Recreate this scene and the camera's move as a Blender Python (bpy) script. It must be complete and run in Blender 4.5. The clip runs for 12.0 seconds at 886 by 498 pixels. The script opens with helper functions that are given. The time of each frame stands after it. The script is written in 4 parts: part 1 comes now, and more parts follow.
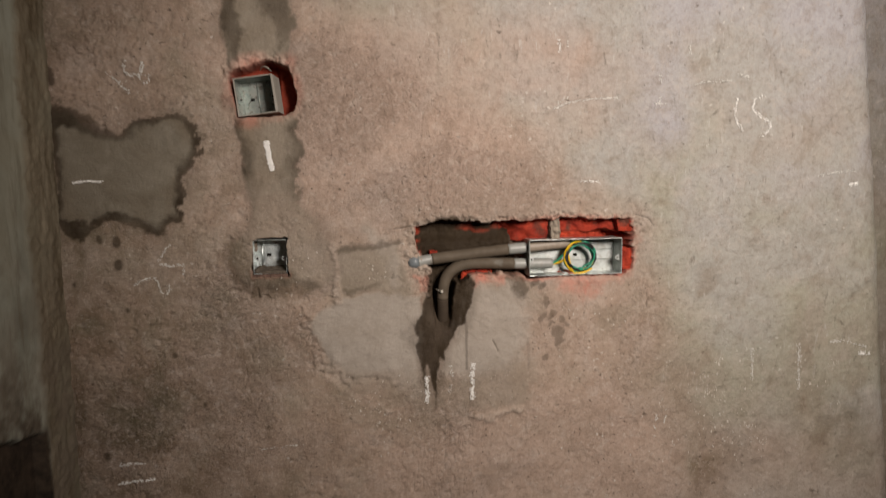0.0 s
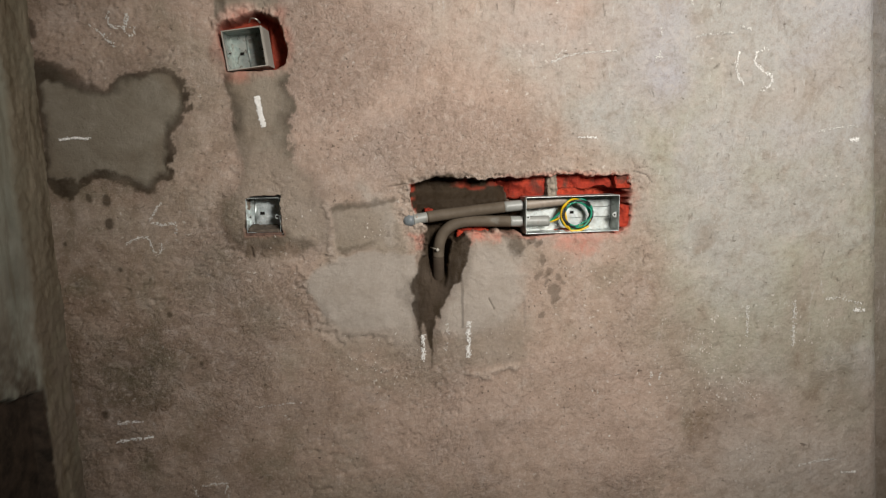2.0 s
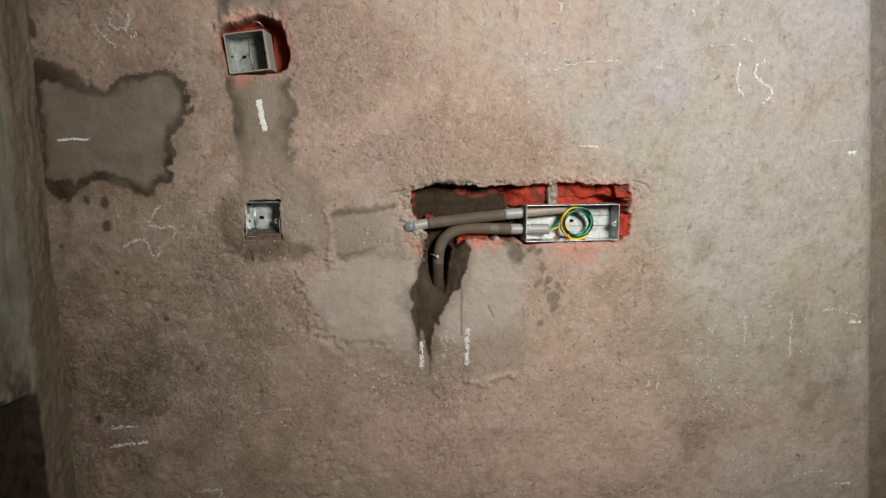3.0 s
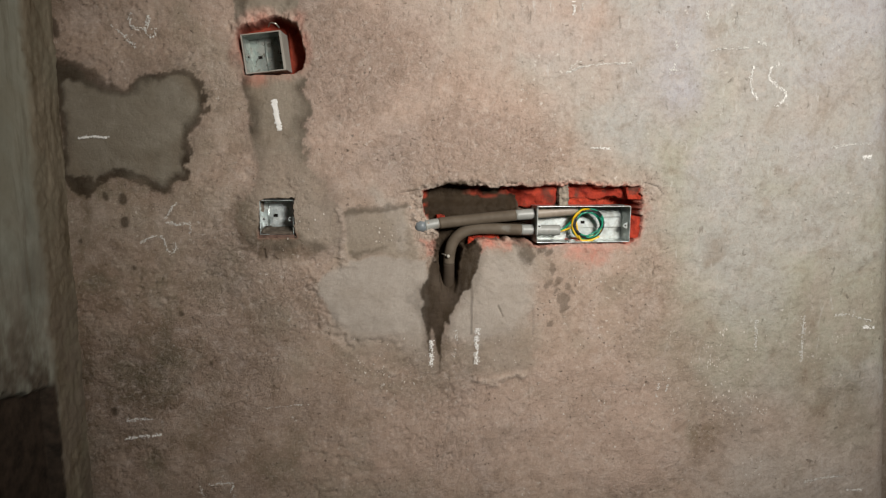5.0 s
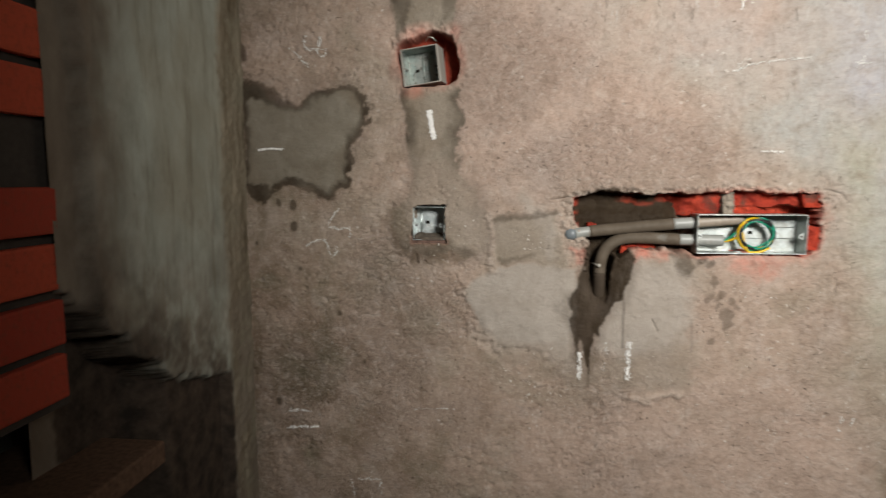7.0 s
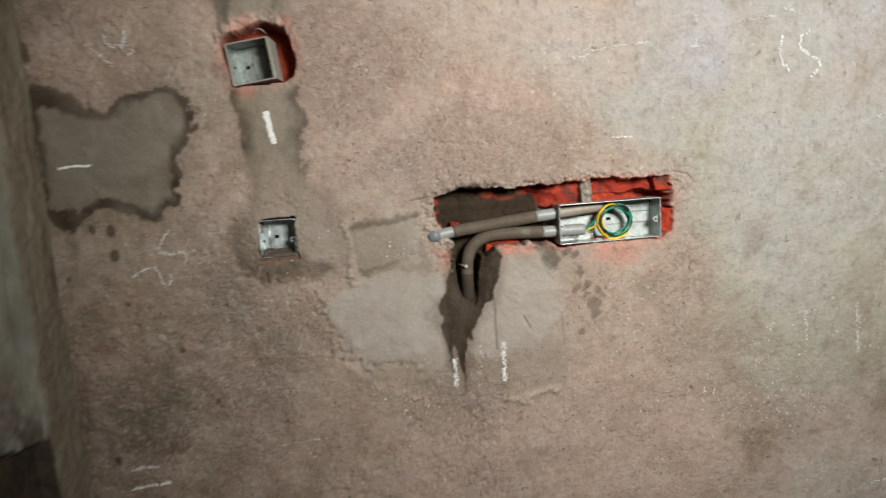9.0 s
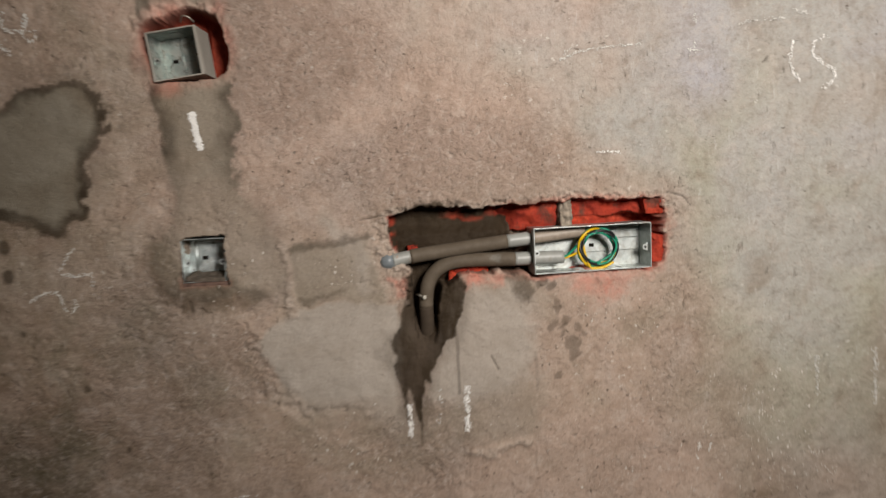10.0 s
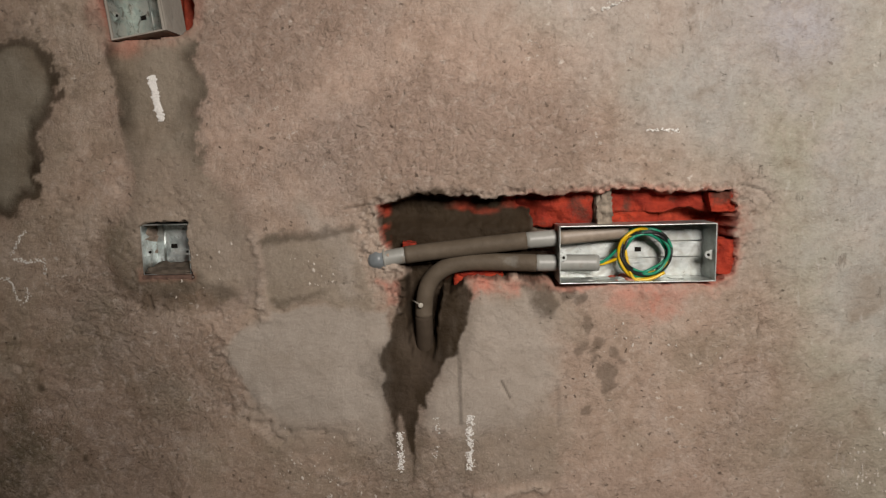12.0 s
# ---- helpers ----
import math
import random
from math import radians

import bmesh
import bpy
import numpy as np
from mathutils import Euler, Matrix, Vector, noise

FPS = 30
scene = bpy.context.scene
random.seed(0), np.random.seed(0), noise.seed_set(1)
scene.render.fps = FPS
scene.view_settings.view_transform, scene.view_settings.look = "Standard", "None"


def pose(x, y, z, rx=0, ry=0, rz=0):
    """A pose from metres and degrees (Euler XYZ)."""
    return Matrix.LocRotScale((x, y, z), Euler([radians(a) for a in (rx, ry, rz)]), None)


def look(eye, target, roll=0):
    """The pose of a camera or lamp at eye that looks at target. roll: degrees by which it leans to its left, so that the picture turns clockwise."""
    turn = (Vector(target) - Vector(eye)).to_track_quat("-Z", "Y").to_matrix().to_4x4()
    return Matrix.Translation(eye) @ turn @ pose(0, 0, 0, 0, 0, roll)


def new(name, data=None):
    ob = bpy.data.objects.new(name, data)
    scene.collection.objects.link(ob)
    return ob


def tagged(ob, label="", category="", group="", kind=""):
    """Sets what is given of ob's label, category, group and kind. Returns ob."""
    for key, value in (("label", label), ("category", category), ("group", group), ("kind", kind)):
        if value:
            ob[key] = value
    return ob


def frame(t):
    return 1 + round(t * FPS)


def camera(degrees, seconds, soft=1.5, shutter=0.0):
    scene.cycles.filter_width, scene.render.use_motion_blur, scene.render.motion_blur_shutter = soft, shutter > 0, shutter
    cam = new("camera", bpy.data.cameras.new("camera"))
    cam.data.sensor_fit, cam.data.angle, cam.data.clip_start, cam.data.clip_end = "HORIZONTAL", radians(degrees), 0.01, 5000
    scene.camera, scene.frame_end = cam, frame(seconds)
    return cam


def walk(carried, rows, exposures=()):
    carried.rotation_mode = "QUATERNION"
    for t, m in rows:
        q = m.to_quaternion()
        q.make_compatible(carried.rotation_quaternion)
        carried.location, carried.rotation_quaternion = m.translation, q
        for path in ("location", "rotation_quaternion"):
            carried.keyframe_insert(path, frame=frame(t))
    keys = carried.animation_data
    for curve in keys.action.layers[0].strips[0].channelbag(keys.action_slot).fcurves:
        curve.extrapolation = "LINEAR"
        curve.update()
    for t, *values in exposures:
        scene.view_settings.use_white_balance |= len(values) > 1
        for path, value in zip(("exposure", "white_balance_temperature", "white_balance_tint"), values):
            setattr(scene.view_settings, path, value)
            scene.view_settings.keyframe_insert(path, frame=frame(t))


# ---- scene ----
cam = camera(71.38, 12.0, soft=1.25, shutter=1.0)
PATH = [
    (0, (-0.148, -1.201, 1.431), (0.089, 0.775, 1.231), -0.9),
    (0.5, (-0.148, -1.196, 1.423), (0.088, 0.773, 1.161), -1.4),
    (1, (-0.145, -1.192, 1.419), (0.059, 0.772, 1.107), -1.2),
    (1.5, (-0.142, -1.193, 1.421), (0.073, 0.77, 1.102), -1.2),
    (2, (-0.145, -1.191, 1.416), (0.099, 0.769, 1.103), -1.1),
    (2.5, (-0.152, -1.187, 1.421), (0.109, 0.77, 1.103), -0.7),
    (3, (-0.161, -1.185, 1.419), (0.111, 0.774, 1.122), -0.2),
    (5, (-0.157, -1.196, 1.418), (0.071, 0.769, 1.124), 0.3),
    (5.5, (-0.163, -1.195, 1.415), (0.062, 0.77, 1.119), 0.2),
    (6, (-0.176, -1.194, 1.407), (-0.011, 0.778, 1.116), 0.1),
    (6.5, (-0.194, -1.199, 1.409), (-0.204, 0.782, 1.134), -0.3),
    (6.7, (-0.179, -1.201, 1.401), (-0.301, 0.779, 1.151), -0.2),
    (7.5, (-0.16, -1.188, 1.382), (-0.445, 0.78, 1.175), -0.4),
    (8.3, (-0.136, -1.169, 1.364), (-0.203, 0.824, 1.204), -0.6),
    (8.5, (-0.162, -1.148, 1.392), (-0.097, 0.84, 1.181), -1.0),
    (9, (-0.158, -1.1, 1.409), (0.04, 0.872, 1.142), -4.1),
    (9.5, (-0.137, -1.036, 1.393), (0.114, 0.93, 1.127), -3.8),
    (10, (-0.076, -0.952, 1.403), (0.134, 1.025, 1.187), -2.8),
    (10.5, (-0.022, -0.883, 1.407), (0.159, 1.097, 1.19), -1.5),
    (11, (0.017, -0.83, 1.409), (0.14, 1.154, 1.194), -1.4),
    (11.5, (0.049, -0.792, 1.403), (0.022, 1.19, 1.138), -1.6),
    (12, (0.056, -0.775, 1.397), (-0.028, 1.207, 1.141), -1.5),
]
EXPOSURES = [(0.0, -0.24, 7150, 18), (0.6, -0.08, 7000, 16), (2.0, 0.0, 6650, 12), (6.5, 0.04, 6600, 11), (8.3, 0.44, 6250, 8), (8.6, 0.32, 6350, 8), (9.5, 0.05, 6500, 11), (10.0, -0.11, 6800, 14), (11.2, -0.24, 6800, 14), (12.0, -0.34, 6950, 16)]
walk(cam, [(t, look(eye, target, roll)) for t, eye, target, roll in PATH], exposures=EXPOSURES)

# ---- light: one hanging work lamp up to the right, a dim room around it ----
world = bpy.data.worlds.new("dim_room")
world.use_nodes = True
world.node_tree.nodes["Background"].inputs[0].default_value = (1.0, 0.93, 0.84, 1)
world.node_tree.nodes["Background"].inputs[1].default_value = 0.035
scene.world = world

LAMP = (0.52, -1.50, 1.88)
lamp_data = bpy.data.lights.new("work_lamp", "SPOT")
lamp_data.spot_size, lamp_data.spot_blend, lamp_data.shadow_soft_size, lamp_data.energy = radians(101), 1.0, 0.22, 152.0
lamp_data.color = (1.0, 0.985, 0.945)
lamp = new("work_lamp", lamp_data)
lamp.matrix_world = look(LAMP, (0.41, 0.0, 1.53))


# ---- node helpers ----
class Nodes:
    def __init__(self, name):
        self.material = bpy.data.materials.new(name)
        self.material.use_nodes = True
        self.tree = self.material.node_tree
        self.bsdf = self.tree.nodes["Principled BSDF"]
        self.place = self.add("ShaderNodeTexCoord").outputs["Object"]

    def add(self, kind, **values):
        node = self.tree.nodes.new(kind)
        for key, value in values.items():
            setattr(node, key, value)
        return node

    def plug(self, socket, value):
        if isinstance(value, bpy.types.NodeSocket):
            self.tree.links.new(value, socket)
        elif isinstance(value, tuple) and len(value) == 3 and socket.type == "RGBA":
            socket.default_value = (*value, 1)
        else:
            socket.default_value = value

    def noise(self, scale, detail=4.0, rough=0.55, warp=0.0, stretch=None):
        node = self.add("ShaderNodeTexNoise")
        place = self.place
        if stretch:
            mapping = self.add("ShaderNodeMapping")
            self.plug(mapping.inputs["Vector"], place)
            mapping.inputs["Scale"].default_value = stretch
            place = mapping.outputs[0]
        self.plug(node.inputs["Vector"], place)
        for key, value in (("Scale", scale), ("Detail", detail), ("Roughness", rough), ("Distortion", warp)):
            node.inputs[key].default_value = value
        return node.outputs["Fac"]

    def cells(self, scale, feature="F1", warp=0.0):
        node = self.add("ShaderNodeTexVoronoi", feature=feature)
        place = self.place
        if warp:
            shift = self.add("ShaderNodeTexNoise")
            self.plug(shift.inputs["Vector"], place)
            shift.inputs["Scale"].default_value = 260
            moved = self.add("ShaderNodeVectorMath", operation="MULTIPLY_ADD")
            self.plug(moved.inputs[0], shift.outputs["Color"])
            moved.inputs[1].default_value = (warp, warp, warp)
            self.plug(moved.inputs[2], place)
            place = moved.outputs[0]
        self.plug(node.inputs["Vector"], place)
        node.inputs["Scale"].default_value = scale
        return node

    def range(self, value, a, b, c=0.0, d=1.0):
        node = self.add("ShaderNodeMapRange")
        for socket, v in zip(node.inputs[:5], (value, a, b, c, d)):
            self.plug(socket, v)
        return node.outputs[0]

    def math(self, operation, a, b=0.0):
        node = self.add("ShaderNodeMath", operation=operation)
        self.plug(node.inputs[0], a)
        self.plug(node.inputs[1], b)
        return node.outputs[0]

    def mix(self, factor, a, b, blend="MIX"):
        node = self.add("ShaderNodeMix", data_type="RGBA", blend_type=blend)
        self.plug(node.inputs[0], factor)
        self.plug(node.inputs[6], a)
        self.plug(node.inputs[7], b)
        return node.outputs[2]

    def mask(self, name):
        return self.add("ShaderNodeAttribute", attribute_name=name).outputs["Fac"]

    def add_split(self, value):
        node = self.add("ShaderNodeSeparateColor")
        self.plug(node.inputs[0], value)
        return node.outputs[0]

    def chance(self):
        return self.add("ShaderNodeObjectInfo").outputs["Random"]

    def bump(self, height, distance, strength=1.0, after=None):
        node = self.add("ShaderNodeBump")
        self.plug(node.inputs["Height"], height)
        node.inputs["Distance"].default_value = distance
        self.plug(node.inputs["Strength"], strength)
        if after:
            self.plug(node.inputs["Normal"], after)
        return node.outputs[0]

    def done(self, colour, rough, normal=None, metal=0.0, shine=0.12):
        self.plug(self.bsdf.inputs["Base Color"], colour)
        self.plug(self.bsdf.inputs["Roughness"], rough)
        self.plug(self.bsdf.inputs["Metallic"], metal)
        self.bsdf.inputs["Specular IOR Level"].default_value = shine
        if normal:
            self.plug(self.bsdf.inputs["Normal"], normal)
        return self.material


# ---- materials ----
def plaster_material():
    n = Nodes("old_plaster")
    broad, cloud, blotch = n.noise(2.6, 5, 0.55, 0.5), n.noise(6.0, 6, 0.62, 0.7), n.noise(15, 6, 0.62, 0.6)
    mid, fine, grain = n.noise(24, 6, 0.62), n.noise(75, 6, 0.65), n.noise(330, 3, 0.7)
    smooth = n.math("MAXIMUM", n.mask("pale"), n.math("MAXIMUM", n.mask("cement"), n.mask("damp_shade")))
    open_grain = n.range(smooth, 0.0, 1.0, 1.0, 0.10)
    coarse = n.math("MULTIPLY", n.mask("coarse"), open_grain)
    # two old coats: pinkish below, a paler grey skim towards the far end
    pink = n.mix(n.range(mid, 0.3, 0.7), (0.360, 0.260, 0.198), (0.446, 0.346, 0.276))
    pink = n.mix(n.range(cloud, 0.50, 0.66, 0.0, 0.75), pink, (0.315, 0.258, 0.195))
    pink = n.mix(n.range(cloud, 0.46, 0.34, 0.0, 0.6), pink, (0.425, 0.342, 0.292))
    skim = n.mix(n.range(mid, 0.3, 0.7), (0.345, 0.330, 0.297), (0.405, 0.390, 0.358))
    skim = n.mix(n.math("MULTIPLY", n.range(broad, 0.42, 0.58, 0.15, 0.9), n.range(n.mask("cool"), 0.0, 1.0, 1.0, 0.35)), skim, (0.352, 0.336, 0.262))
    skim = n.mix(n.range(n.noise(3.4, 4, 0.55, 0.6), 0.50, 0.64, 0.0, 0.6), skim, (0.360, 0.307, 0.262))
    skim = n.mix(n.math("MULTIPLY", n.range(n.noise(2.9, 3, 0.5, 0.4), 0.44, 0.60, 0.15, 0.9), n.mask("cool")), skim, (0.392, 0.380, 0.392))
    colour = n.mix(n.mask("skim"), pink, skim)
    # soft blotches of dirt, rubbed and stained areas
    colour = n.mix(n.range(blotch, 0.52, 0.70, 0.0, 0.48), colour, (0.225, 0.165, 0.115))
    colour = n.mix(n.range(blotch, 0.46, 0.32, 0.0, 0.36), colour, (0.475, 0.405, 0.348))
    colour = n.mix(n.range(broad, 0.56, 0.72, 0.0, 0.40), colour, (0.235, 0.172, 0.12))
    # brown for real smudges and for the shade painted in by this mask
    soil_shade = n.mix(n.range(cloud, 0.42, 0.60), (0.158, 0.105, 0.066), (0.128, 0.108, 0.066))
    colour = n.mix(n.math("MULTIPLY", n.mask("grime_shade"), n.range(blotch, 0.30, 0.66, 0.55, 1.0)), colour, soil_shade)
    colour = n.mix(n.math("MULTIPLY", n.mask("rosy"), n.range(cloud, 0.35, 0.65, 0.35, 0.85)), colour, (0.475, 0.345, 0.278))
    # coats of newer mortar
    cement = n.mix(n.range(blotch, 0.32, 0.68), (0.200, 0.170, 0.126), (0.280, 0.250, 0.198))
    cement = n.mix(n.range(cloud, 0.50, 0.66, 0.0, 0.55), cement, (0.185, 0.142, 0.097))
    colour = n.mix(n.mask("cement"), colour, cement)
    pale = n.mix(n.range(mid, 0.3, 0.72), (0.345, 0.298, 0.248), (0.42, 0.370, 0.318))
    pale = n.mix(n.range(blotch, 0.52, 0.70, 0.0, 0.45), pale, (0.285, 0.238, 0.188))
    colour = n.mix(n.mask("pale"), colour, pale)
    colour = n.mix(n.mask("chip"), colour, n.mix(n.range(fine, 0.35, 0.65), (0.34, 0.262, 0.205), (0.58, 0.485, 0.405)))
    # rough sandy tooth where the top coat is worn through
    tooth = n.noise(62, 8, 0.70, 0.5)
    colour = n.mix(n.math("MULTIPLY", n.range(tooth, 0.53, 0.68, 0.0, 0.26), coarse), colour, (0.215, 0.155, 0.115))
    colour = n.mix(n.math("MULTIPLY", n.range(tooth, 0.47, 0.33, 0.0, 0.60), coarse), colour, (0.63, 0.53, 0.455))
    colour = n.mix(n.math("MULTIPLY", n.range(fine, 0.50, 0.70, 0.0, 0.34), open_grain), colour, (0.16, 0.118, 0.085))
    sand = n.noise(165, 5, 0.72, 0.3)
    sandy = n.math("MULTIPLY", open_grain, n.range(n.mask("skim"), 0.0, 1.0, 1.0, 0.55))
    colour = n.mix(n.math("MULTIPLY", n.range(sand, 0.54, 0.66, 0.0, 0.31), sandy), colour, (0.150, 0.108, 0.077))
    colour = n.mix(n.math("MULTIPLY", n.range(sand, 0.45, 0.33, 0.0, 0.36), sandy), colour, (0.56, 0.485, 0.42))
    mottle = n.noise(38, 8, 0.72, 0.7)
    colour = n.mix(n.math("MULTIPLY", n.range(mottle, 0.52, 0.66, 0.0, 0.26), open_grain), colour, (0.185, 0.135, 0.098))
    colour = n.mix(n.math("MULTIPLY", n.range(mottle, 0.46, 0.34, 0.0, 0.30), open_grain), colour, (0.50, 0.43, 0.37))
    colour = n.mix(n.range(grain, 0.45, 0.65, 0.0, 0.10), colour, (0.16, 0.12, 0.09))
    # separate pits, mostly in the bare coat, and upright scuffs in the skim
    pits = n.cells(92, warp=0.009)
    some = n.range(n.add_split(pits.outputs["Color"]), 0.62, 0.66)
    pit = n.math("MULTIPLY", n.range(n.math("ADD", pits.outputs["Distance"], n.range(n.noise(240, 4, 0.7), 0.3, 0.7, -0.09, 0.12)), 0.13, 0.20, 1.0, 0.0), some)
    pit = n.math("MULTIPLY", pit, n.range(n.noise(10, 5, 0.65), 0.40, 0.56, 0.0, 1.0))
    pit = n.math("MULTIPLY", pit, n.math("MULTIPLY", open_grain, n.range(n.mask("skim"), 0.0, 1.0, 1.0, 0.10)))
    colour = n.mix(n.math("MULTIPLY", pit, 0.65), colour, (0.095, 0.068, 0.048))
    scuff = n.noise(95, 5, 0.66, 0.3, stretch=(1.0, 1.0, 0.26))
    scuffed = n.math("MULTIPLY", n.math("MULTIPLY", n.mask("skim"), open_grain), n.range(n.noise(5, 4), 0.36, 0.56, 0.2, 1.0))
    tick = n.math("MULTIPLY", n.range(scuff, 0.635, 0.70), scuffed)
    colour = n.mix(n.math("MULTIPLY", tick, 0.55), colour, (0.20, 0.17, 0.135))
    colour = n.mix(n.math("MULTIPLY", n.range(scuff, 0.40, 0.32, 0.0, 0.45), scuffed), colour, (0.53, 0.505, 0.47))
    nicks = n.noise(105, 4, 0.6, 0.5, stretch=(0.55, 1.0, 1.0))
    nick = n.math("MULTIPLY", n.range(nicks, 0.67, 0.72), open_grain)
    nub = n.math("MULTIPLY", n.range(nicks, 0.32, 0.27), open_grain)
    colour = n.mix(n.math("MULTIPLY", nick, 0.6), colour, (0.13, 0.095, 0.07))
    colour = n.mix(n.math("MULTIPLY", nub, 0.40), colour, (0.66, 0.60, 0.53))
    specks = n.cells(60, warp=0.012)
    speck = n.math("MULTIPLY", n.range(specks.outputs["Distance"], 0.08, 0.19, 1.0, 0.0), n.range(n.noise(8, 4), 0.53, 0.62))
    colour = n.mix(n.math("MULTIPLY", n.math("MULTIPLY", speck, open_grain), 0.55), colour, (0.70, 0.655, 0.59))
    # red brick dust and bare brick, wet mortar over all
    red = n.mix(n.range(fine, 0.3, 0.7), (0.27, 0.028, 0.017), (0.56, 0.082, 0.040))
    colour = n.mix(n.math("MULTIPLY", n.mask("dust"), n.range(mid, 0.34, 0.62, 0.15, 0.9)), colour, (0.56, 0.20, 0.14))
    damp_shade = n.mix(n.range(blotch, 0.3, 0.7), (0.024, 0.0155, 0.0088), (0.047, 0.0325, 0.0195))
    # wet mortar, plus the shade painted inside the top hole
    colour = n.mix(n.mask("damp_shade"), colour, damp_shade)
    colour = n.mix(n.mask("brick"), colour, red)
    normal = n.bump(grain, 0.0012, n.range(smooth, 0.0, 1.0, 0.5, 0.2))
    normal = n.bump(sand, 0.0045, n.range(coarse, 0.0, 1.0, 0.42, 0.9), normal)
    normal = n.bump(tooth, 0.0095, n.range(coarse, 0.0, 1.0, 0.16, 0.75), normal)
    normal = n.bump(n.noise(34, 5, 0.6, 0.4), 0.0060, n.range(smooth, 0.0, 1.0, 0.40, 0.16), normal)
    normal = n.bump(n.math("ADD", pit, n.math("MULTIPLY", tick, 0.5)), -0.003, 0.8, normal)
    normal = n.bump(n.math("SUBTRACT", nub, nick), 0.0025, 0.6, normal)
    rough = n.range(n.mask("damp_shade"), 0.0, 1.0, 0.92, 0.66)
    return n.done(colour, rough, normal)


def side_material():
    n = Nodes("green_grey_plaster")
    mid, fine, grain = n.noise(15, 6, 0.62, 0.5, stretch=(1, 1, 0.5)), n.noise(80, 5, 0.65), n.noise(300, 3, 0.7)
    cloud = n.noise(4.5, 5, 0.6, 0.6)
    colour = n.mix(n.range(mid, 0.3, 0.7), (0.225, 0.232, 0.190), (0.355, 0.366, 0.308))
    colour = n.mix(n.range(cloud, 0.46, 0.64, 0.0, 0.6), colour, (0.24, 0.215, 0.155))
    streaks = n.noise(46, 6, 0.64, 0.3, stretch=(1, 1, 0.16))
    band = n.mix(n.range(streaks, 0.34, 0.66), (0.105, 0.080, 0.050), (0.262, 0.222, 0.160))
    band = n.mix(n.range(n.noise(9, 4, 0.6), 0.48, 0.62, 0.0, 0.7), band, (0.205, 0.182, 0.130))
    colour = n.mix(n.range(streaks, 0.50, 0.66, 0.0, 0.5), colour, (0.14, 0.118, 0.080))
    colour = n.mix(n.mask("band"), colour, band)
    # low stains, and the dim edge by the bricks painted as shade
    colour = n.mix(n.mask("stain_shade"), colour, n.mix(n.range(mid, 0.35, 0.7), (0.125, 0.098, 0.072), (0.20, 0.165, 0.125)))
    # bare backing, with the dark of the void painted near black
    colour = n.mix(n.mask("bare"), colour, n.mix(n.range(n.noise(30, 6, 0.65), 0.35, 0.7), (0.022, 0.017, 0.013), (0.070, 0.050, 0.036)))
    colour = n.mix(n.range(fine, 0.60, 0.78, 0.0, 0.35), colour, (0.11, 0.09, 0.065))
    normal = n.bump(grain, 0.001, 0.4)
    normal = n.bump(fine, 0.004, n.range(n.mask("band"), 0.0, 1.0, 0.25, 0.7), normal)
    return n.done(colour, 0.9, normal)


def plain_wall_material(name, dark, light):
    n = Nodes(name)
    colour = n.mix(n.range(n.noise(3, 6, 0.6), 0.3, 0.7), dark, light)
    colour = n.mix(n.range(n.noise(60, 5), 0.5, 0.75, 0.0, 0.5), colour, dark)
    return n.done(colour, 0.92, n.bump(n.noise(70, 5), 0.004, 0.5))


def brick_material():
    n = Nodes("chipped_red_brick")
    fine, mid = n.noise(140, 5, 0.65), n.noise(38, 5, 0.6)
    colour = n.mix(n.range(mid, 0.3, 0.7), (0.17, 0.016, 0.012), (0.50, 0.058, 0.025))
    colour = n.mix(n.range(n.chance(), 0.0, 1.0, 0.0, 0.3), colour, (0.30, 0.04, 0.025))
    colour = n.mix(n.range(fine, 0.56, 0.7, 0.0, 0.55), colour, (0.16, 0.03, 0.02))
    colour = n.mix(n.range(n.noise(20, 6, 0.68), 0.53, 0.64, 0.0, 0.85), colour, (0.085, 0.045, 0.032))
    return n.done(colour, n.range(mid, 0.4, 0.65, 0.88, 0.68), n.bump(fine, 0.005, 0.9), shine=0.15)


def side_brick_material():
    n = Nodes("orange_brick")
    fine = n.noise(120, 5, 0.65)
    colour = n.mix(n.chance(), (0.27, 0.042, 0.024), (0.42, 0.075, 0.036))
    colour = n.mix(n.range(fine, 0.5, 0.7, 0.0, 0.6), colour, (0.17, 0.05, 0.028))
    return n.done(colour, 0.9, n.bump(fine, 0.003, 0.7))


def metal_material(name, smear, gloss=(0.38, 0.60), dark=(0.40, 0.435, 0.42), light=(0.60, 0.63, 0.61), grubby=0.0):
    n = Nodes(name)
    flakes = n.cells(160)
    tone = n.range(flakes.outputs["Color"], 0.0, 1.0, 0.0, 1.0)
    colour = n.mix(n.math("MULTIPLY", n.math("ADD", tone, n.range(n.noise(45, 5, 0.6, 1.5), 0.35, 0.65)), 0.5), dark, light)
    oxide = n.math("MULTIPLY", n.range(n.noise(55, 6, 0.65, 1.0), 0.58 - 0.16 * smear, 0.70 - 0.14 * smear), smear)
    colour = n.mix(oxide, colour, (0.36, 0.36, 0.32))
    dirt = n.range(n.noise(95 - 500 * grubby, 6, 0.72, 0.8), 0.60 - grubby, 0.68 - grubby, 0.0, 0.8)
    colour = n.mix(dirt, colour, (0.10, 0.085, 0.065))
    metal = n.math("SUBTRACT", 1.0, n.math("MAXIMUM", n.math("MULTIPLY", oxide, 0.85), dirt))
    rough = n.range(n.noise(40, 4), 0.3, 0.7, *gloss)
    return n.done(colour, rough, n.bump(n.noise(90, 4), 0.0012, 0.35), metal, 0.5)


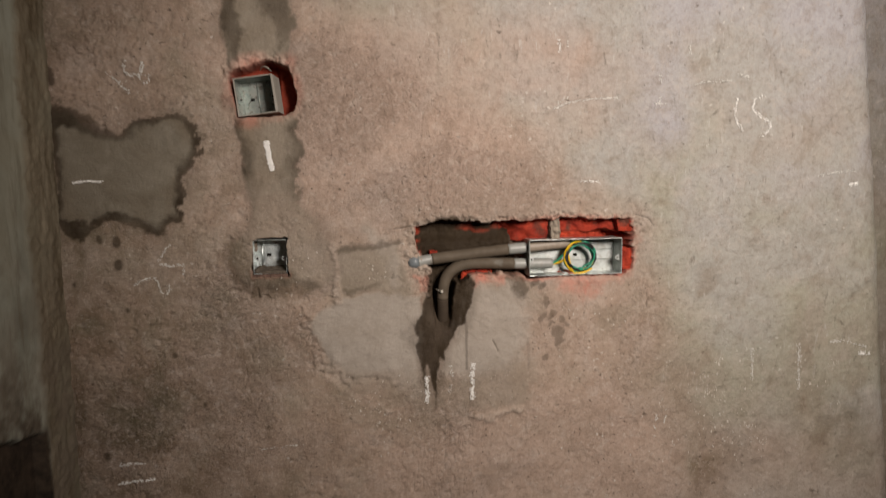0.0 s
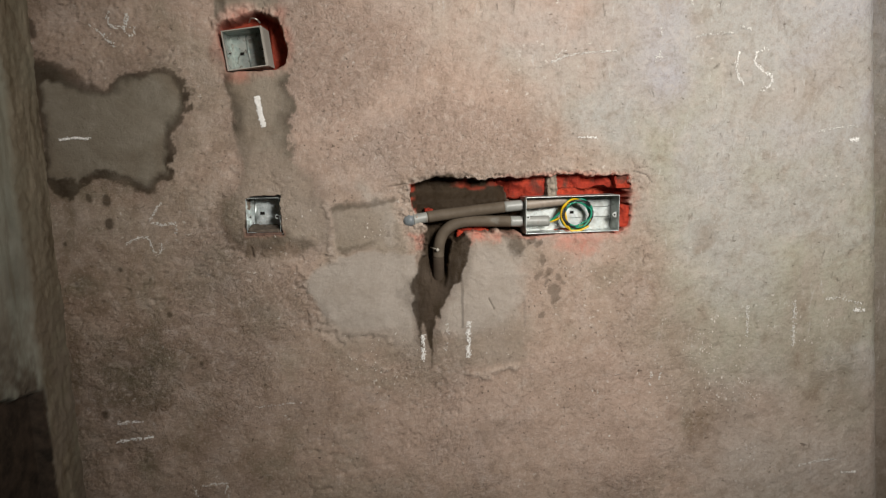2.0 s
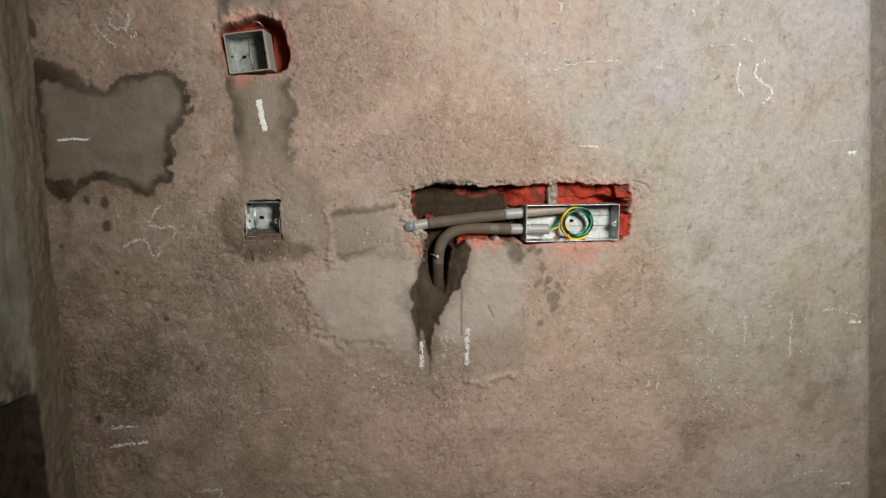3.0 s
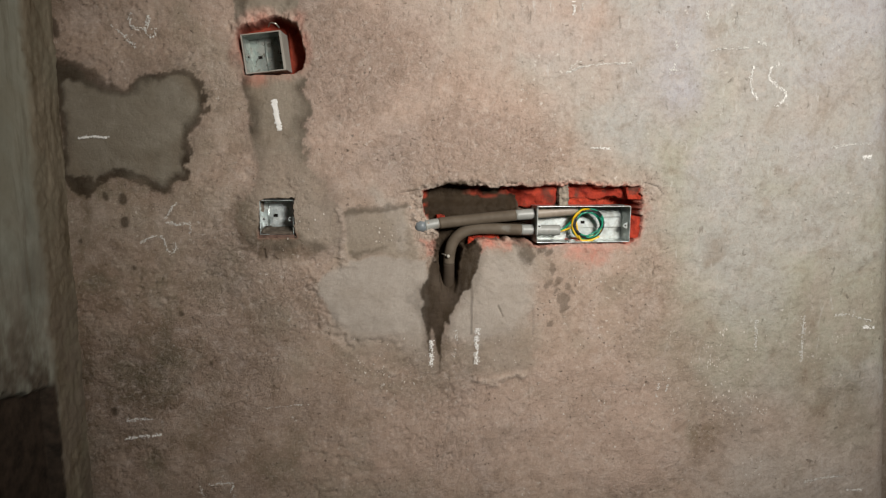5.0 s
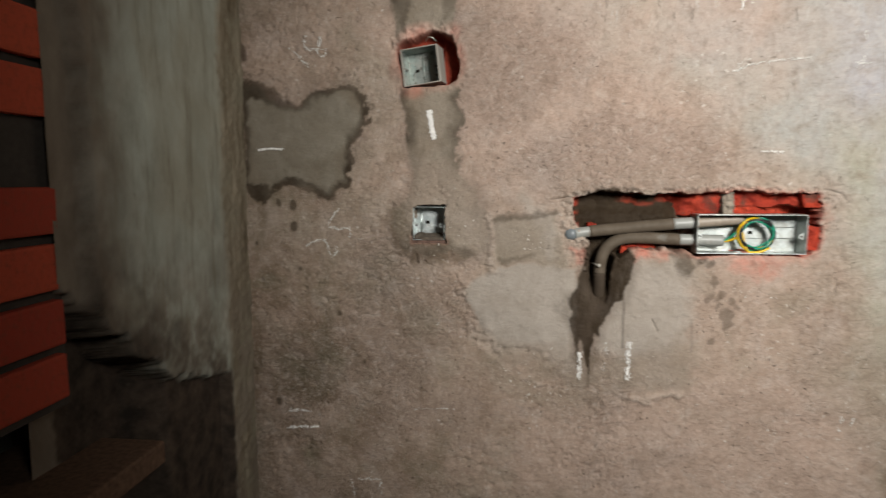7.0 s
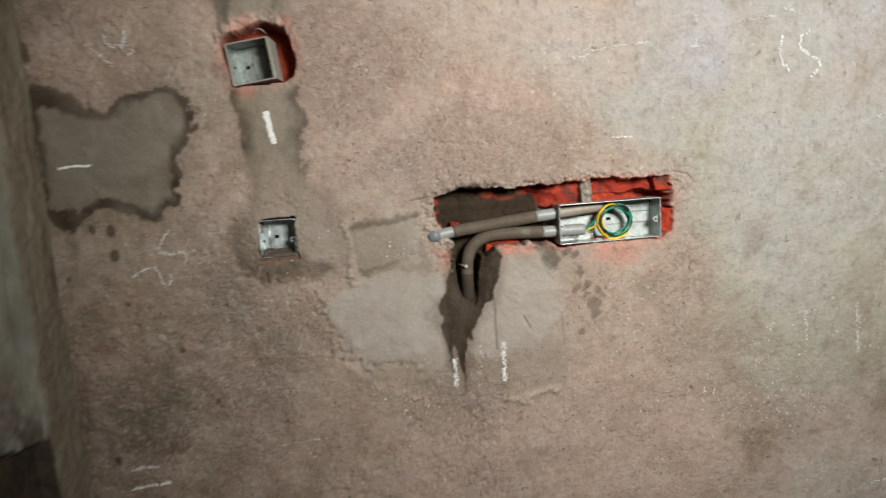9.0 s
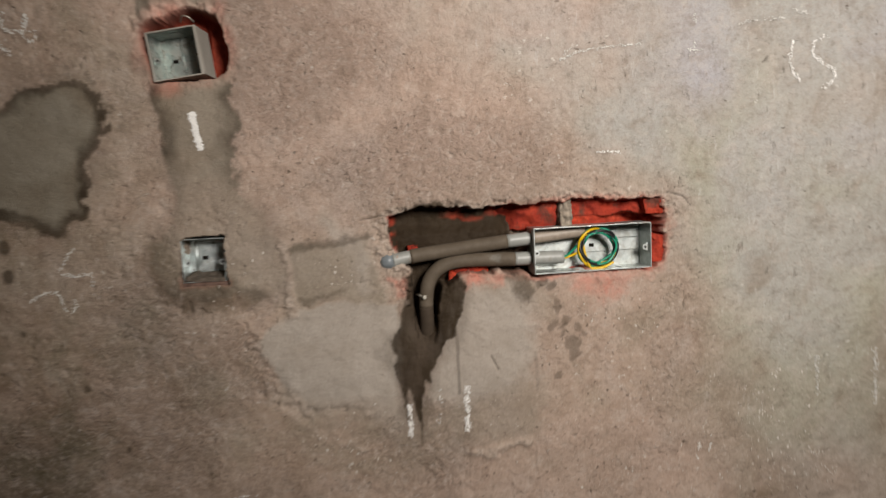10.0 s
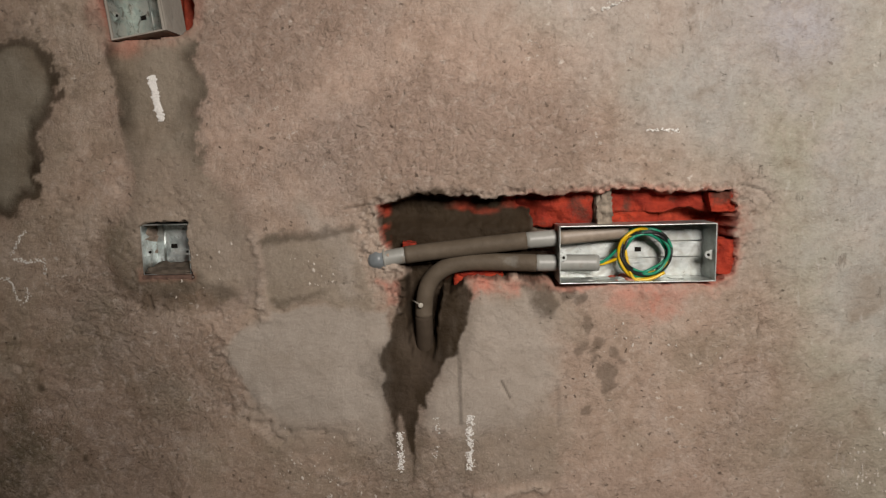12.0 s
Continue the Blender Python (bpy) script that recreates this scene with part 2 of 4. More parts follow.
def pvc_material(name, muddy):
    n = Nodes(name)
    mid = n.noise(42, 6, 0.6)
    colour = n.mix(n.range(mid, 0.3, 0.7), (0.245, 0.248, 0.225), (0.335, 0.338, 0.310))
    if muddy:
        mud = n.mix(n.range(mid, 0.3, 0.7), (0.088, 0.068, 0.048), (0.132, 0.105, 0.077))
        colour = n.mix(n.range(n.noise(16, 5, 0.6), 0.30, 0.36, 0.75, 1.0), colour, mud)
    else:
        colour = n.mix(n.range(n.noise(30, 5, 0.65), 0.55, 0.66, 0.0, 0.7), colour, (0.22, 0.18, 0.14))
    return n.done(colour, 0.62 if muddy else 0.42, n.bump(n.noise(160, 4), 0.0012, 0.5 if muddy else 0.15), 0.0, 0.15 if muddy else 0.45)


def plain_material(name, colour, rough=0.5, metal=0.0, vary=0.25):
    n = Nodes(name)
    dark = tuple(c * (1 - vary) for c in colour)
    return n.done(n.mix(n.range(n.noise(120, 4), 0.3, 0.7), dark, colour), rough, n.bump(n.noise(300, 2), 0.0004, 0.3), metal, 0.5 if rough < 0.6 else 0.12)


PLASTER, SIDE = plaster_material(), side_material()
ROOM = plain_wall_material("bare_render", (0.16, 0.14, 0.12), (0.28, 0.25, 0.21))
SCREED = plain_wall_material("floor_screed", (0.12, 0.105, 0.09), (0.22, 0.20, 0.17))
BRICK, SIDE_BRICK = brick_material(), side_brick_material()
ZINC = metal_material("galvanised_steel", 0.7)
ZINC_SMEARED = metal_material("smeared_galvanised_steel", 0.9, dark=(0.27, 0.32, 0.30), light=(0.50, 0.55, 0.52), grubby=0.06)
ZINC_SHINY = metal_material("shiny_galvanised_steel", 0.55, (0.30, 0.55), (0.46, 0.53, 0.52), (0.92, 0.97, 0.96))
MUD_PVC, GREY_PVC = pvc_material("mortar_smeared_plastic", True), pvc_material("grey_plastic", False)
GREEN = plain_material("green_insulation", (0.006, 0.27, 0.155), 0.32)
YELLOW = plain_material("yellow_insulation", (0.80, 0.50, 0.012), 0.32)
BLACK = plain_material("black_insulation", (0.012, 0.012, 0.012), 0.38)
STEEL = plain_material("nail_steel", (0.62, 0.58, 0.50), 0.4, 0.8)
NAIL = plain_material("dull_pale_nail", (0.50, 0.47, 0.40), 0.7, 0.0, 0.3)
CHALK = plain_material("white_chalk", (0.84, 0.82, 0.78), 0.95, 0.0, 0.12)
FAINT_CHALK = plain_material("thin_chalk", (0.76, 0.74, 0.69), 0.95, 0.0, 0.3)
TIMBER = plain_material("brown_timber", (0.13, 0.078, 0.05), 0.8, 0.0, 0.45)
HOLE = plain_material("dark_hole", (0.012, 0.010, 0.008), 0.9)
MORTAR = plain_material("dark_mortar", (0.055, 0.046, 0.038), 0.95)


# ---- mesh helpers ----
def part(name, bm, material, parent=None, label="", smooth=False):
    mesh = bpy.data.meshes.new(name)
    if isinstance(bm, bmesh.types.BMesh):
        bmesh.ops.recalc_face_normals(bm, faces=bm.faces)
        bm.to_mesh(mesh)
        bm.free()
    else:
        mesh.from_pydata(*bm)
    mesh.materials.append(material)
    if smooth:
        mesh.polygons.foreach_set("use_smooth", [True] * len(mesh.polygons))
    ob = new(name, mesh)
    if parent:
        ob.parent = parent
    if label:
        ob["label"] = label
    return ob


def box_bm(x0, x1, y0, y1, z0, z1, bevel=0.0, bm=None):
    bm = bm or bmesh.new()
    made = bmesh.ops.create_cube(bm, size=1, matrix=Matrix.Translation(((x0 + x1) / 2, (y0 + y1) / 2, (z0 + z1) / 2)) @ Matrix.Diagonal((x1 - x0, y1 - y0, z1 - z0, 1)))
    if bevel:
        edges = {e for v in made["verts"] for e in v.link_edges}
        bmesh.ops.bevel(bm, geom=list(edges), offset=bevel, segments=2, profile=0.6, affect="EDGES")
    return bm


def tube_bm(points, radius, sides=12, bm=None, caps=True):
    """A round tube along points; radius is a number or one for each point."""
    bm = bm or bmesh.new()
    points = [Vector(p) for p in points]
    radii = radius if isinstance(radius, (list, tuple)) else [radius] * len(points)
    side, rings = None, []
    for i, p in enumerate(points):
        ahead = (points[min(i + 1, len(points) - 1)] - points[max(i - 1, 0)]).normalized()
        if side is None:
            side = ahead.orthogonal().normalized()
        side = (side - ahead * side.dot(ahead)).normalized()
        other = ahead.cross(side)
        rings.append([bm.verts.new(p + radii[i] * (math.cos(a) * side + math.sin(a) * other)) for a in [2 * math.pi * k / sides for k in range(sides)]])
    for a, b in zip(rings, rings[1:]):
        for k in range(sides):
            bm.faces.new((a[k], a[(k + 1) % sides], b[(k + 1) % sides], b[k]))
    if caps:
        bm.faces.new(rings[0][::-1])
        bm.faces.new(rings[-1])
    return bm


def smooth_line(points, steps=8):
    """A Catmull-Rom line through points."""
    p = [Vector(q) for q in points]
    p = [2 * p[0] - p[1], *p, 2 * p[-1] - p[-2]]
    line = []
    for i in range(1, len(p) - 2):
        for k in range(steps):
            t = k / steps
            line.append(0.5 * (2 * p[i] + (p[i + 1] - p[i - 1]) * t + (2 * p[i - 1] - 5 * p[i] + 4 * p[i + 1] - p[i + 2]) * t * t + (3 * p[i] - p[i - 1] - 3 * p[i + 1] + p[i + 2]) * t ** 3))
    return [*line, p[-2]]


# ---- fields on the walls ----
def lattice(i, j, seed):
    h = (i.astype(np.int64) * 374761393 + j.astype(np.int64) * 668265263 + seed * 974711) & 0x7FFFFFFF
    h = ((h ^ (h >> 13)) * 1274126177) & 0x7FFFFFFF
    return ((h ^ (h >> 16)) & 0xFFFF) / 65535.0


def value_noise(u, v, scale, seed):
    u, v = u * scale, v * scale
    i, j = np.floor(u), np.floor(v)
    a, b = u - i, v - j
    a, b = a * a * (3 - 2 * a), b * b * (3 - 2 * b)
    n00, n10, n01, n11 = (lattice(i + p, j + q, seed) for p, q in ((0, 0), (1, 0), (0, 1), (1, 1)))
    return (n00 * (1 - a) + n10 * a) * (1 - b) + (n01 * (1 - a) + n11 * a) * b


def fractal(u, v, scale, seed, octaves=4, gain=0.55):
    total, weight, norm = 0.0, 1.0, 0.0
    for k in range(octaves):
        total = total + weight * (value_noise(u, v, scale * 2 ** k, seed + 17 * k) - 0.5)
        norm += weight
        weight *= gain
    return total / norm * 2


def outline(corners, u, v):
    """Signed distance to a closed outline, negative inside."""
    d, inside = np.full(u.shape, 1e9), np.zeros(u.shape, bool)
    for (ax, az), (bx, bz) in zip(corners, corners[1:] + corners[:1]):
        ex, ez, wx, wz = bx - ax, bz - az, u - ax, v - az
        t = np.clip((wx * ex + wz * ez) / (ex * ex + ez * ez + 1e-12), 0, 1)
        d = np.minimum(d, (wx - t * ex) ** 2 + (wz - t * ez) ** 2)
        inside ^= ((az <= v) != (bz <= v)) & (wx < ex * wz / (ez if abs(ez) > 1e-9 else 1e-9))
    return np.where(inside, -1, 1) * np.sqrt(d)


def near_line(points, u, v):
    d = np.full(u.shape, 1e9)
    for (ax, az), (bx, bz) in zip(points, points[1:]):
        ex, ez, wx, wz = bx - ax, bz - az, u - ax, v - az
        t = np.clip((wx * ex + wz * ez) / (ex * ex + ez * ez + 1e-12), 0, 1)
        d = np.minimum(d, np.hypot(wx - t * ex, wz - t * ez))
    return d


def step(d, soft):
    """1 where d is well below zero, 0 where it is well above."""
    t = np.clip(0.5 - d / (2 * soft), 0, 1)
    return t * t * (3 - 2 * t)


def spacing(start, end, coarse, zones):
    """Places from start to end, finer inside the zones (from, to, step)."""
    places, at = [], start
    while at < end - 1e-6:
        places.append(at)
        at += min([s for a, b, s in zones if a <= at <= b] or [coarse])
    return np.array([*places, end])


def sheet(name, across, up, place, masks, material, extra=None):
    """A wall surface on a grid: place gives (x, y, z) arrays, masks the named coats on it."""
    nu, nv = len(across), len(up)
    co = np.stack([c.ravel() for c in place], axis=1)
    i, j = np.meshgrid(np.arange(nu - 1), np.arange(nv - 1))
    a = (j * nu + i).ravel()
    faces = np.stack([a, a + 1, a + nu + 1, a + nu], axis=1)
    if extra is not None:
        faces = np.concatenate([faces, np.array(extra[1]) + len(co)])
        co = np.concatenate([co, np.array(extra[0])])
    mesh = bpy.data.meshes.new(name)
    mesh.vertices.add(len(co))
    mesh.vertices.foreach_set("co", co.astype(np.float32).ravel())
    mesh.loops.add(faces.size)
    mesh.loops.foreach_set("vertex_index", faces.astype(np.int32).ravel())
    mesh.polygons.add(len(faces))
    mesh.polygons.foreach_set("loop_start", np.arange(0, faces.size, 4, dtype=np.int32))
    mesh.update(calc_edges=True)
    mesh.polygons.foreach_set("use_smooth", np.ones(len(faces), bool))
    for key, value in masks.items():
        data = np.zeros(len(co), np.float32)
        data[: value.size] = np.clip(value, 0, 1).ravel()
        mesh.attributes.new(key, "FLOAT", "POINT").data.foreach_set("value", data)
    mesh.materials.append(material)
    return tagged(new(name, mesh), kind="structure")


def slab(x0, x1, y0, y1, z0, z1):
    corners = [(x, y, z) for z in (z0, z1) for y in (y0, y1) for x in (x0, x1)]
    return corners, [(0, 2, 3, 1), (4, 5, 7, 6), (0, 1, 5, 4), (2, 6, 7, 3), (0, 4, 6, 2), (1, 3, 7, 5)]


# ---- the plastered wall with its chases ----
CORNER_X, RETURN_DEPTH = -0.712, 0.20
SLOT = [(-0.058, 1.353), (-0.003, 1.364), (0.071, 1.356), (0.177, 1.359), (0.246, 1.365), (0.377, 1.357), (0.388, 1.332), (0.382, 1.262),
        (0.362, 1.248), (0.166, 1.249), (0.127, 1.256), (0.045, 1.256), (0.03, 1.24), (-0.024, 1.24), (-0.026, 1.27), (-0.05, 1.30)]
GROOVE = [(-0.026, 1.275), (-0.024, 1.21), (-0.022, 1.17), (-0.018, 1.135), (0.006, 1.135), (0.010, 1.17), (0.012, 1.20), (0.016, 1.225), (0.030, 1.275)]
HOLE_TOP = [(-0.393, 1.646), (-0.37, 1.662), (-0.33, 1.668), (-0.290, 1.661), (-0.282, 1.640), (-0.275, 1.605), (-0.282, 1.580), (-0.306, 1.574), (-0.384, 1.569), (-0.392, 1.61)]
HOLE_LOW = [(-0.371, 1.337), (-0.304, 1.339), (-0.304, 1.266), (-0.371, 1.266)]

xs = spacing(CORNER_X, 2.2, 0.05, [(-0.72, 1.06, 0.0032), (-0.41, -0.26, 0.0018), (-0.09, 0.42, 0.0018)])
zs = spacing(0.0, 2.6, 0.05, [(0.60, 1.86, 0.0032), (1.10, 1.38, 0.0018), (1.55, 1.68, 0.0022)])
X, Z = np.meshgrid(xs, zs)
warp_u, warp_v = fractal(X, Z, 22, 3, 4), fractal(X, Z, 22, 8, 4)
broad_u, broad_v = fractal(X, Z, 7, 31, 4), fractal(X, Z, 7, 37, 4)
ragged, ragged_v, crumble = fractal(X, Z, 60, 5, 4, 0.7), fractal(X, Z, 60, 15, 4, 0.7), fractal(X, Z, 120, 6, 3)


def warped(amount, broad=0.0):
    return X + amount * (1.7 * warp_u + 0.9 * ragged) + broad * broad_u, Z + amount * (1.7 * warp_v - 0.9 * ragged_v) + broad * broad_v


slot_d = outline(SLOT, X, Z) + 0.009 * ragged + 0.007 * warp_u
groove_d = outline(GROOVE, X, Z) + 0.004 * ragged
top_d = outline(HOLE_TOP, X, Z) + 0.002 * ragged + 0.007 * warp_u + 0.006 * warp_v
low_d = outline(HOLE_LOW, X, Z) + 0.006 * ragged + 0.001

# depth into the wall
slot_floor = 0.044 + 0.008 * warp_v + 0.0012 * ragged * step(X - 0.13, 0.02) + 0.004 * ragged * step(0.13 - X, 0.02) + 0.014 * step(0.150 - X, 0.02)
slot_floor = slot_floor + 0.014 * step(1.330 - Z + 0.01 * warp_u, 0.012) * step(X - 0.16, 0.03)
slot_floor = slot_floor - 0.016 * step(X - 0.13, 0.02) * step(1.26 - Z, 0.02)
groove_floor = 0.046 * np.clip((Z - 1.145) / 0.07, 0, 1) + 0.002 * ragged
depth = np.maximum(step(slot_d, 0.0016) * slot_floor, step(groove_d, 0.0025) * np.maximum(groove_floor, 0))
depth = np.maximum(depth, step(top_d, 0.002) * (0.050 + 0.004 * warp_u + 0.010 * step(X + 0.312, 0.004)))
depth = np.maximum(depth, step(low_d, 0.0012) * 0.058)
recess = np.clip(depth / 0.02, 0, 1)

# chipped lips round the openings, stronger above the slot
lip = step(np.abs(slot_d) - 0.012, 0.006) * (0.35 + 0.65 * step(1.33 - Z, 0.01)) + step(np.abs(top_d) - 0.015 - 0.014 * warp_v, 0.008) * (0.45 + 0.55 * step(1.615 - Z, 0.03))
lip = np.maximum(lip, step(np.abs(slot_d) - 0.028, 0.01) * step(X + 0.02, 0.012) * step(Z - 1.33, 0.03))
lip = np.maximum(lip, step(np.abs(slot_d) - 0.040 - 0.02 * warp_v, 0.012) * step(0.375 - X, 0.02) * step(1.29 - Z, 0.03) * np.clip(0.5 + 2 * ragged, 0, 1))
lip = np.clip(lip, 0, 1) * (1 - recess)
relief = 0.0016 * warp_u + 0.0012 * ragged + 0.006 * broad_u
relief = relief + lip * (1 - 0.35 * step(X + 0.2, 0.05)) * (0.014 * np.clip(ragged + 0.1, 0, 1) + 0.008 * crumble - 0.003) + 0.0015 * lip

# small chips and scabs in the plaster
scab = fractal(X, Z, 95, 44, 4, 0.6)
scabby = np.clip(0.25 + 2.2 * fractal(X, Z, 6, 47, 4), 0, 1) * (1 - recess)
chips = step(0.30 - scab, 0.05) * scabby
scabs = step(0.30 + scab, 0.06) * scabby


def blot(corners, amount=0.012, soft=0.004, broad=0.0):
    """A stain or coat with a frayed outline."""
    return step(outline(corners, *warped(amount, broad)), soft)


# the large grey repair by the corner, wet round its rim
PATCH = [(-0.705, 1.578), (-0.683, 1.572), (-0.655, 1.556), (-0.621, 1.533), (-0.598, 1.533), (-0.569, 1.557), (-0.528, 1.564), (-0.488, 1.562), (-0.470, 1.548), (-0.453, 1.525), (-0.460, 1.501),
         (-0.484, 1.467), (-0.495, 1.438), (-0.491, 1.410), (-0.494, 1.385), (-0.538, 1.361), (-0.570, 1.369), (-0.602, 1.374), (-0.633, 1.384), (-0.653, 1.364), (-0.673, 1.348), (-0.695, 1.358), (-0.707, 1.38)]
patch_d = outline(PATCH, *warped(0.007, 0.004))
patch_rag = patch_d + 0.009 * ragged + 0.004 * crumble
rim_width = np.clip(0.015 + 0.022 * (warp_v + broad_u) + 0.006 * step(-0.49 - X, 0.02), 0.007, 0.04)
rim_wet = step(patch_rag - 0.006, 0.0025) * np.clip(1 + (patch_d + 0.002) / rim_width, 0, 1)
soak = np.clip(1 + patch_d / 0.045, 0, 1) ** 2 * step(patch_d, 0.01)
rim_wet = np.maximum(rim_wet, blot([(-0.708, 1.586), (-0.680, 1.580), (-0.645, 1.567), (-0.619, 1.547), (-0.596, 1.538), (-0.615, 1.524), (-0.655, 1.543), (-0.682, 1.550), (-0.708, 1.540)], 0.010, 0.006))
rim_wet = np.maximum(rim_wet, blot([(-0.709, 1.399), (-0.693, 1.381), (-0.653, 1.376), (-0.658, 1.356), (-0.673, 1.340), (-0.695, 1.350), (-0.709, 1.375)], 0.010, 0.005))
rim_wet = np.maximum(rim_wet, blot([(-0.633, 1.388), (-0.601, 1.394), (-0.570, 1.380), (-0.536, 1.369), (-0.498, 1.381), (-0.537, 1.350), (-0.571, 1.361), (-0.605, 1.368)], 0.010, 0.005))
crumbed = step(np.abs(patch_d - 0.016) - 0.016, 0.010) * step(0.16 - ragged - 0.4 * warp_u, 0.06)
rim_wet = np.maximum(rim_wet, 0.62 * crumbed * step(1.50 - Z, 0.03))
cement = step(patch_d, 0.006)
# the mortar strip down through both square boxes
STRIP = [(-0.400, 1.82), (-0.403, 1.660), (-0.386, 1.558), (-0.389, 1.528), (-0.381, 1.499), (-0.379, 1.468), (-0.371, 1.438), (-0.370, 1.397), (-0.382, 1.355), (-0.406, 1.293), (-0.388, 1.250), (-0.313, 1.242),
         (-0.251, 1.230), (-0.222, 1.257), (-0.214, 1.312), (-0.232, 1.334), (-0.241, 1.364), (-0.266, 1.386), (-0.288, 1.407), (-0.283, 1.438), (-0.286, 1.463), (-0.272, 1.499), (-0.276, 1.529), (-0.270, 1.560), (-0.280, 1.678), (-0.278, 1.82)]
strip_d = outline(STRIP, *warped(0.009, 0.004))
cement = np.maximum(cement, (0.42 + 0.43 * step(1.41 - Z + 0.05 * warp_u, 0.06)) * step(strip_d + 0.006 * ragged, 0.005))
strip_rag = strip_d + 0.012 * ragged + 0.005 * crumble
edge_wet = step(strip_rag - 0.002, 0.003) * np.clip(1 + (strip_d + 0.006) / (0.021 + 0.018 * warp_v), 0, 1)
strip_wet = edge_wet * step(1.435 - Z + 0.06 * warp_u, 0.02) * step(Z - 1.565, 0.006)
strip_wet = np.maximum(strip_wet, (0.10 + 0.25 * step(1.40 - Z, 0.05) + 0.2 * step(X + 0.36, 0.02)) * edge_wet)
strip_wet = np.maximum(strip_wet, blot([(-0.405, 1.82), (-0.372, 1.82), (-0.374, 1.676), (-0.395, 1.672)], 0.012, 0.006))
strip_wet = np.maximum(strip_wet, 0.8 * blot([(-0.345, 1.82), (-0.272, 1.82), (-0.278, 1.70), (-0.31, 1.685)], 0.014, 0.010))
strip_wet = np.maximum(strip_wet, 0.8 * blot([(-0.392, 1.262), (-0.30, 1.260), (-0.240, 1.246), (-0.232, 1.222), (-0.262, 1.226), (-0.30, 1.240), (-0.38, 1.232)], 0.014, 0.012))
# pale trowelled patches beside and under the slot
PALE = [(-0.270, 1.174), (-0.244, 1.199), (-0.218, 1.210), (-0.202, 1.226), (-0.09, 1.230), (-0.05, 1.215), (-0.050, 1.161), (-0.052, 1.129), (-0.046, 1.074), (-0.044, 1.042), (-0.056, 1.030), (-0.115, 1.058), (-0.203, 1.062), (-0.217, 1.075), (-0.237, 1.103), (-0.267, 1.152)]
pale_d = outline(PALE, *warped(0.007, 0.006))
pale = step(pale_d, 0.005 + 0.030 * np.clip((1.11 - Z) / 0.05, 0, 1))
rubble = step(np.abs(pale_d - 0.012) - 0.012 - 0.02 * warp_v, 0.008) * step(Z - 1.19, 0.03) * step(X + 0.10, 0.03)
pale = np.maximum(pale, 0.95 * blot([(0.03, 1.236), (0.134, 1.246), (0.160, 1.215), (0.172, 1.131), (0.162, 1.081), (0.120, 1.062), (0.064, 1.045), (0.030, 1.052), (-0.010, 1.058), (-0.010, 1.10), (0.013, 1.137)], 0.010, 0.020, 0.008))
pale = np.maximum(pale, 0.7 * step(near_line([(-0.150, 1.36), (-0.100, 1.30), (-0.095, 1.25)], *warped(0.012)) - 0.012, 0.012))
band_grey = blot([(-0.209, 1.308), (-0.200, 1.319), (-0.149, 1.318), (-0.128, 1.326), (-0.086, 1.326), (-0.092, 1.307), (-0.078, 1.270), (-0.060, 1.245), (-0.070, 1.225), (-0.204, 1.230)], 0.008, 0.006)
cement = np.maximum(cement, 0.62 * band_grey)
cement = np.maximum(cement, 0.5 * blot([(0.03, 1.05), (0.165, 1.08), (0.17, 0.985), (0.07, 0.985), (-0.03, 1.0)], 0.02, 0.02, 0.01))
cement = np.maximum(cement, 0.4 * blot([(0.10, 1.252), (0.20, 1.245), (0.185, 1.18), (0.15, 1.205)], 0.016, 0.014))
cement = np.maximum(cement, 0.35 * step(near_line([(-0.18, 1.05), (0.05, 1.01)], *warped(0.02, 0.01)) - 0.03, 0.02))
damp_shade = np.maximum(rim_wet * (0.80 + 0.3 * warp_u), 0.66 * strip_wet * (0.9 + 0.4 * warp_u))
damp_shade = np.maximum(damp_shade, soak * np.clip(0.20 + 0.4 * broad_v + 0.3 * warp_u + 0.22 * step(X + 0.60, 0.08), 0.05, 0.5))
damp_shade = np.maximum(damp_shade, 0.20 * step(patch_d - 0.018 + 0.03 * warp_u, 0.018))
damp_shade = np.maximum(damp_shade, 0.22 * step(np.abs(strip_d - 0.004) - 0.008 - 0.02 * np.clip(warp_u + 0.2 * ragged, -0.4, 1), 0.012))
damp_shade = np.maximum(damp_shade, 0.55 * step(near_line([(-0.207, 1.306), (-0.200, 1.315), (-0.149, 1.317), (-0.128, 1.323), (-0.090, 1.326)], *warped(0.006)) - 0.0045 - 0.006 * np.clip(warp_u, -0.3, 1), 0.004))
damp_shade = np.maximum(damp_shade, 0.45 * step(near_line([(-0.200, 1.236), (-0.160, 1.239), (-0.130, 1.245)], *warped(0.008)) - 0.003, 0.006))
# wet mortar run out below the bent pipe, with drips
VEE = [(-0.034, 1.264), (-0.037, 1.220), (-0.046, 1.193), (-0.062, 1.167), (-0.064, 1.140), (-0.057, 1.096), (-0.047, 1.073), (-0.047, 1.042), (-0.041, 1.039), (-0.036, 1.073), (-0.030, 1.043), (-0.024, 0.995), (-0.018, 1.043),
       (-0.014, 1.088), (-0.003, 1.085), (-0.002, 1.108), (0.006, 1.122), (0.016, 1.132), (0.024, 1.150), (0.042, 1.158), (0.049, 1.180), (0.054, 1.218), (0.058, 1.243), (0.047, 1.258)]
vee_d = outline(VEE, *warped(0.0055))
streak = fractal(X, Z * 0.22, 70, 93, 4, 0.6)
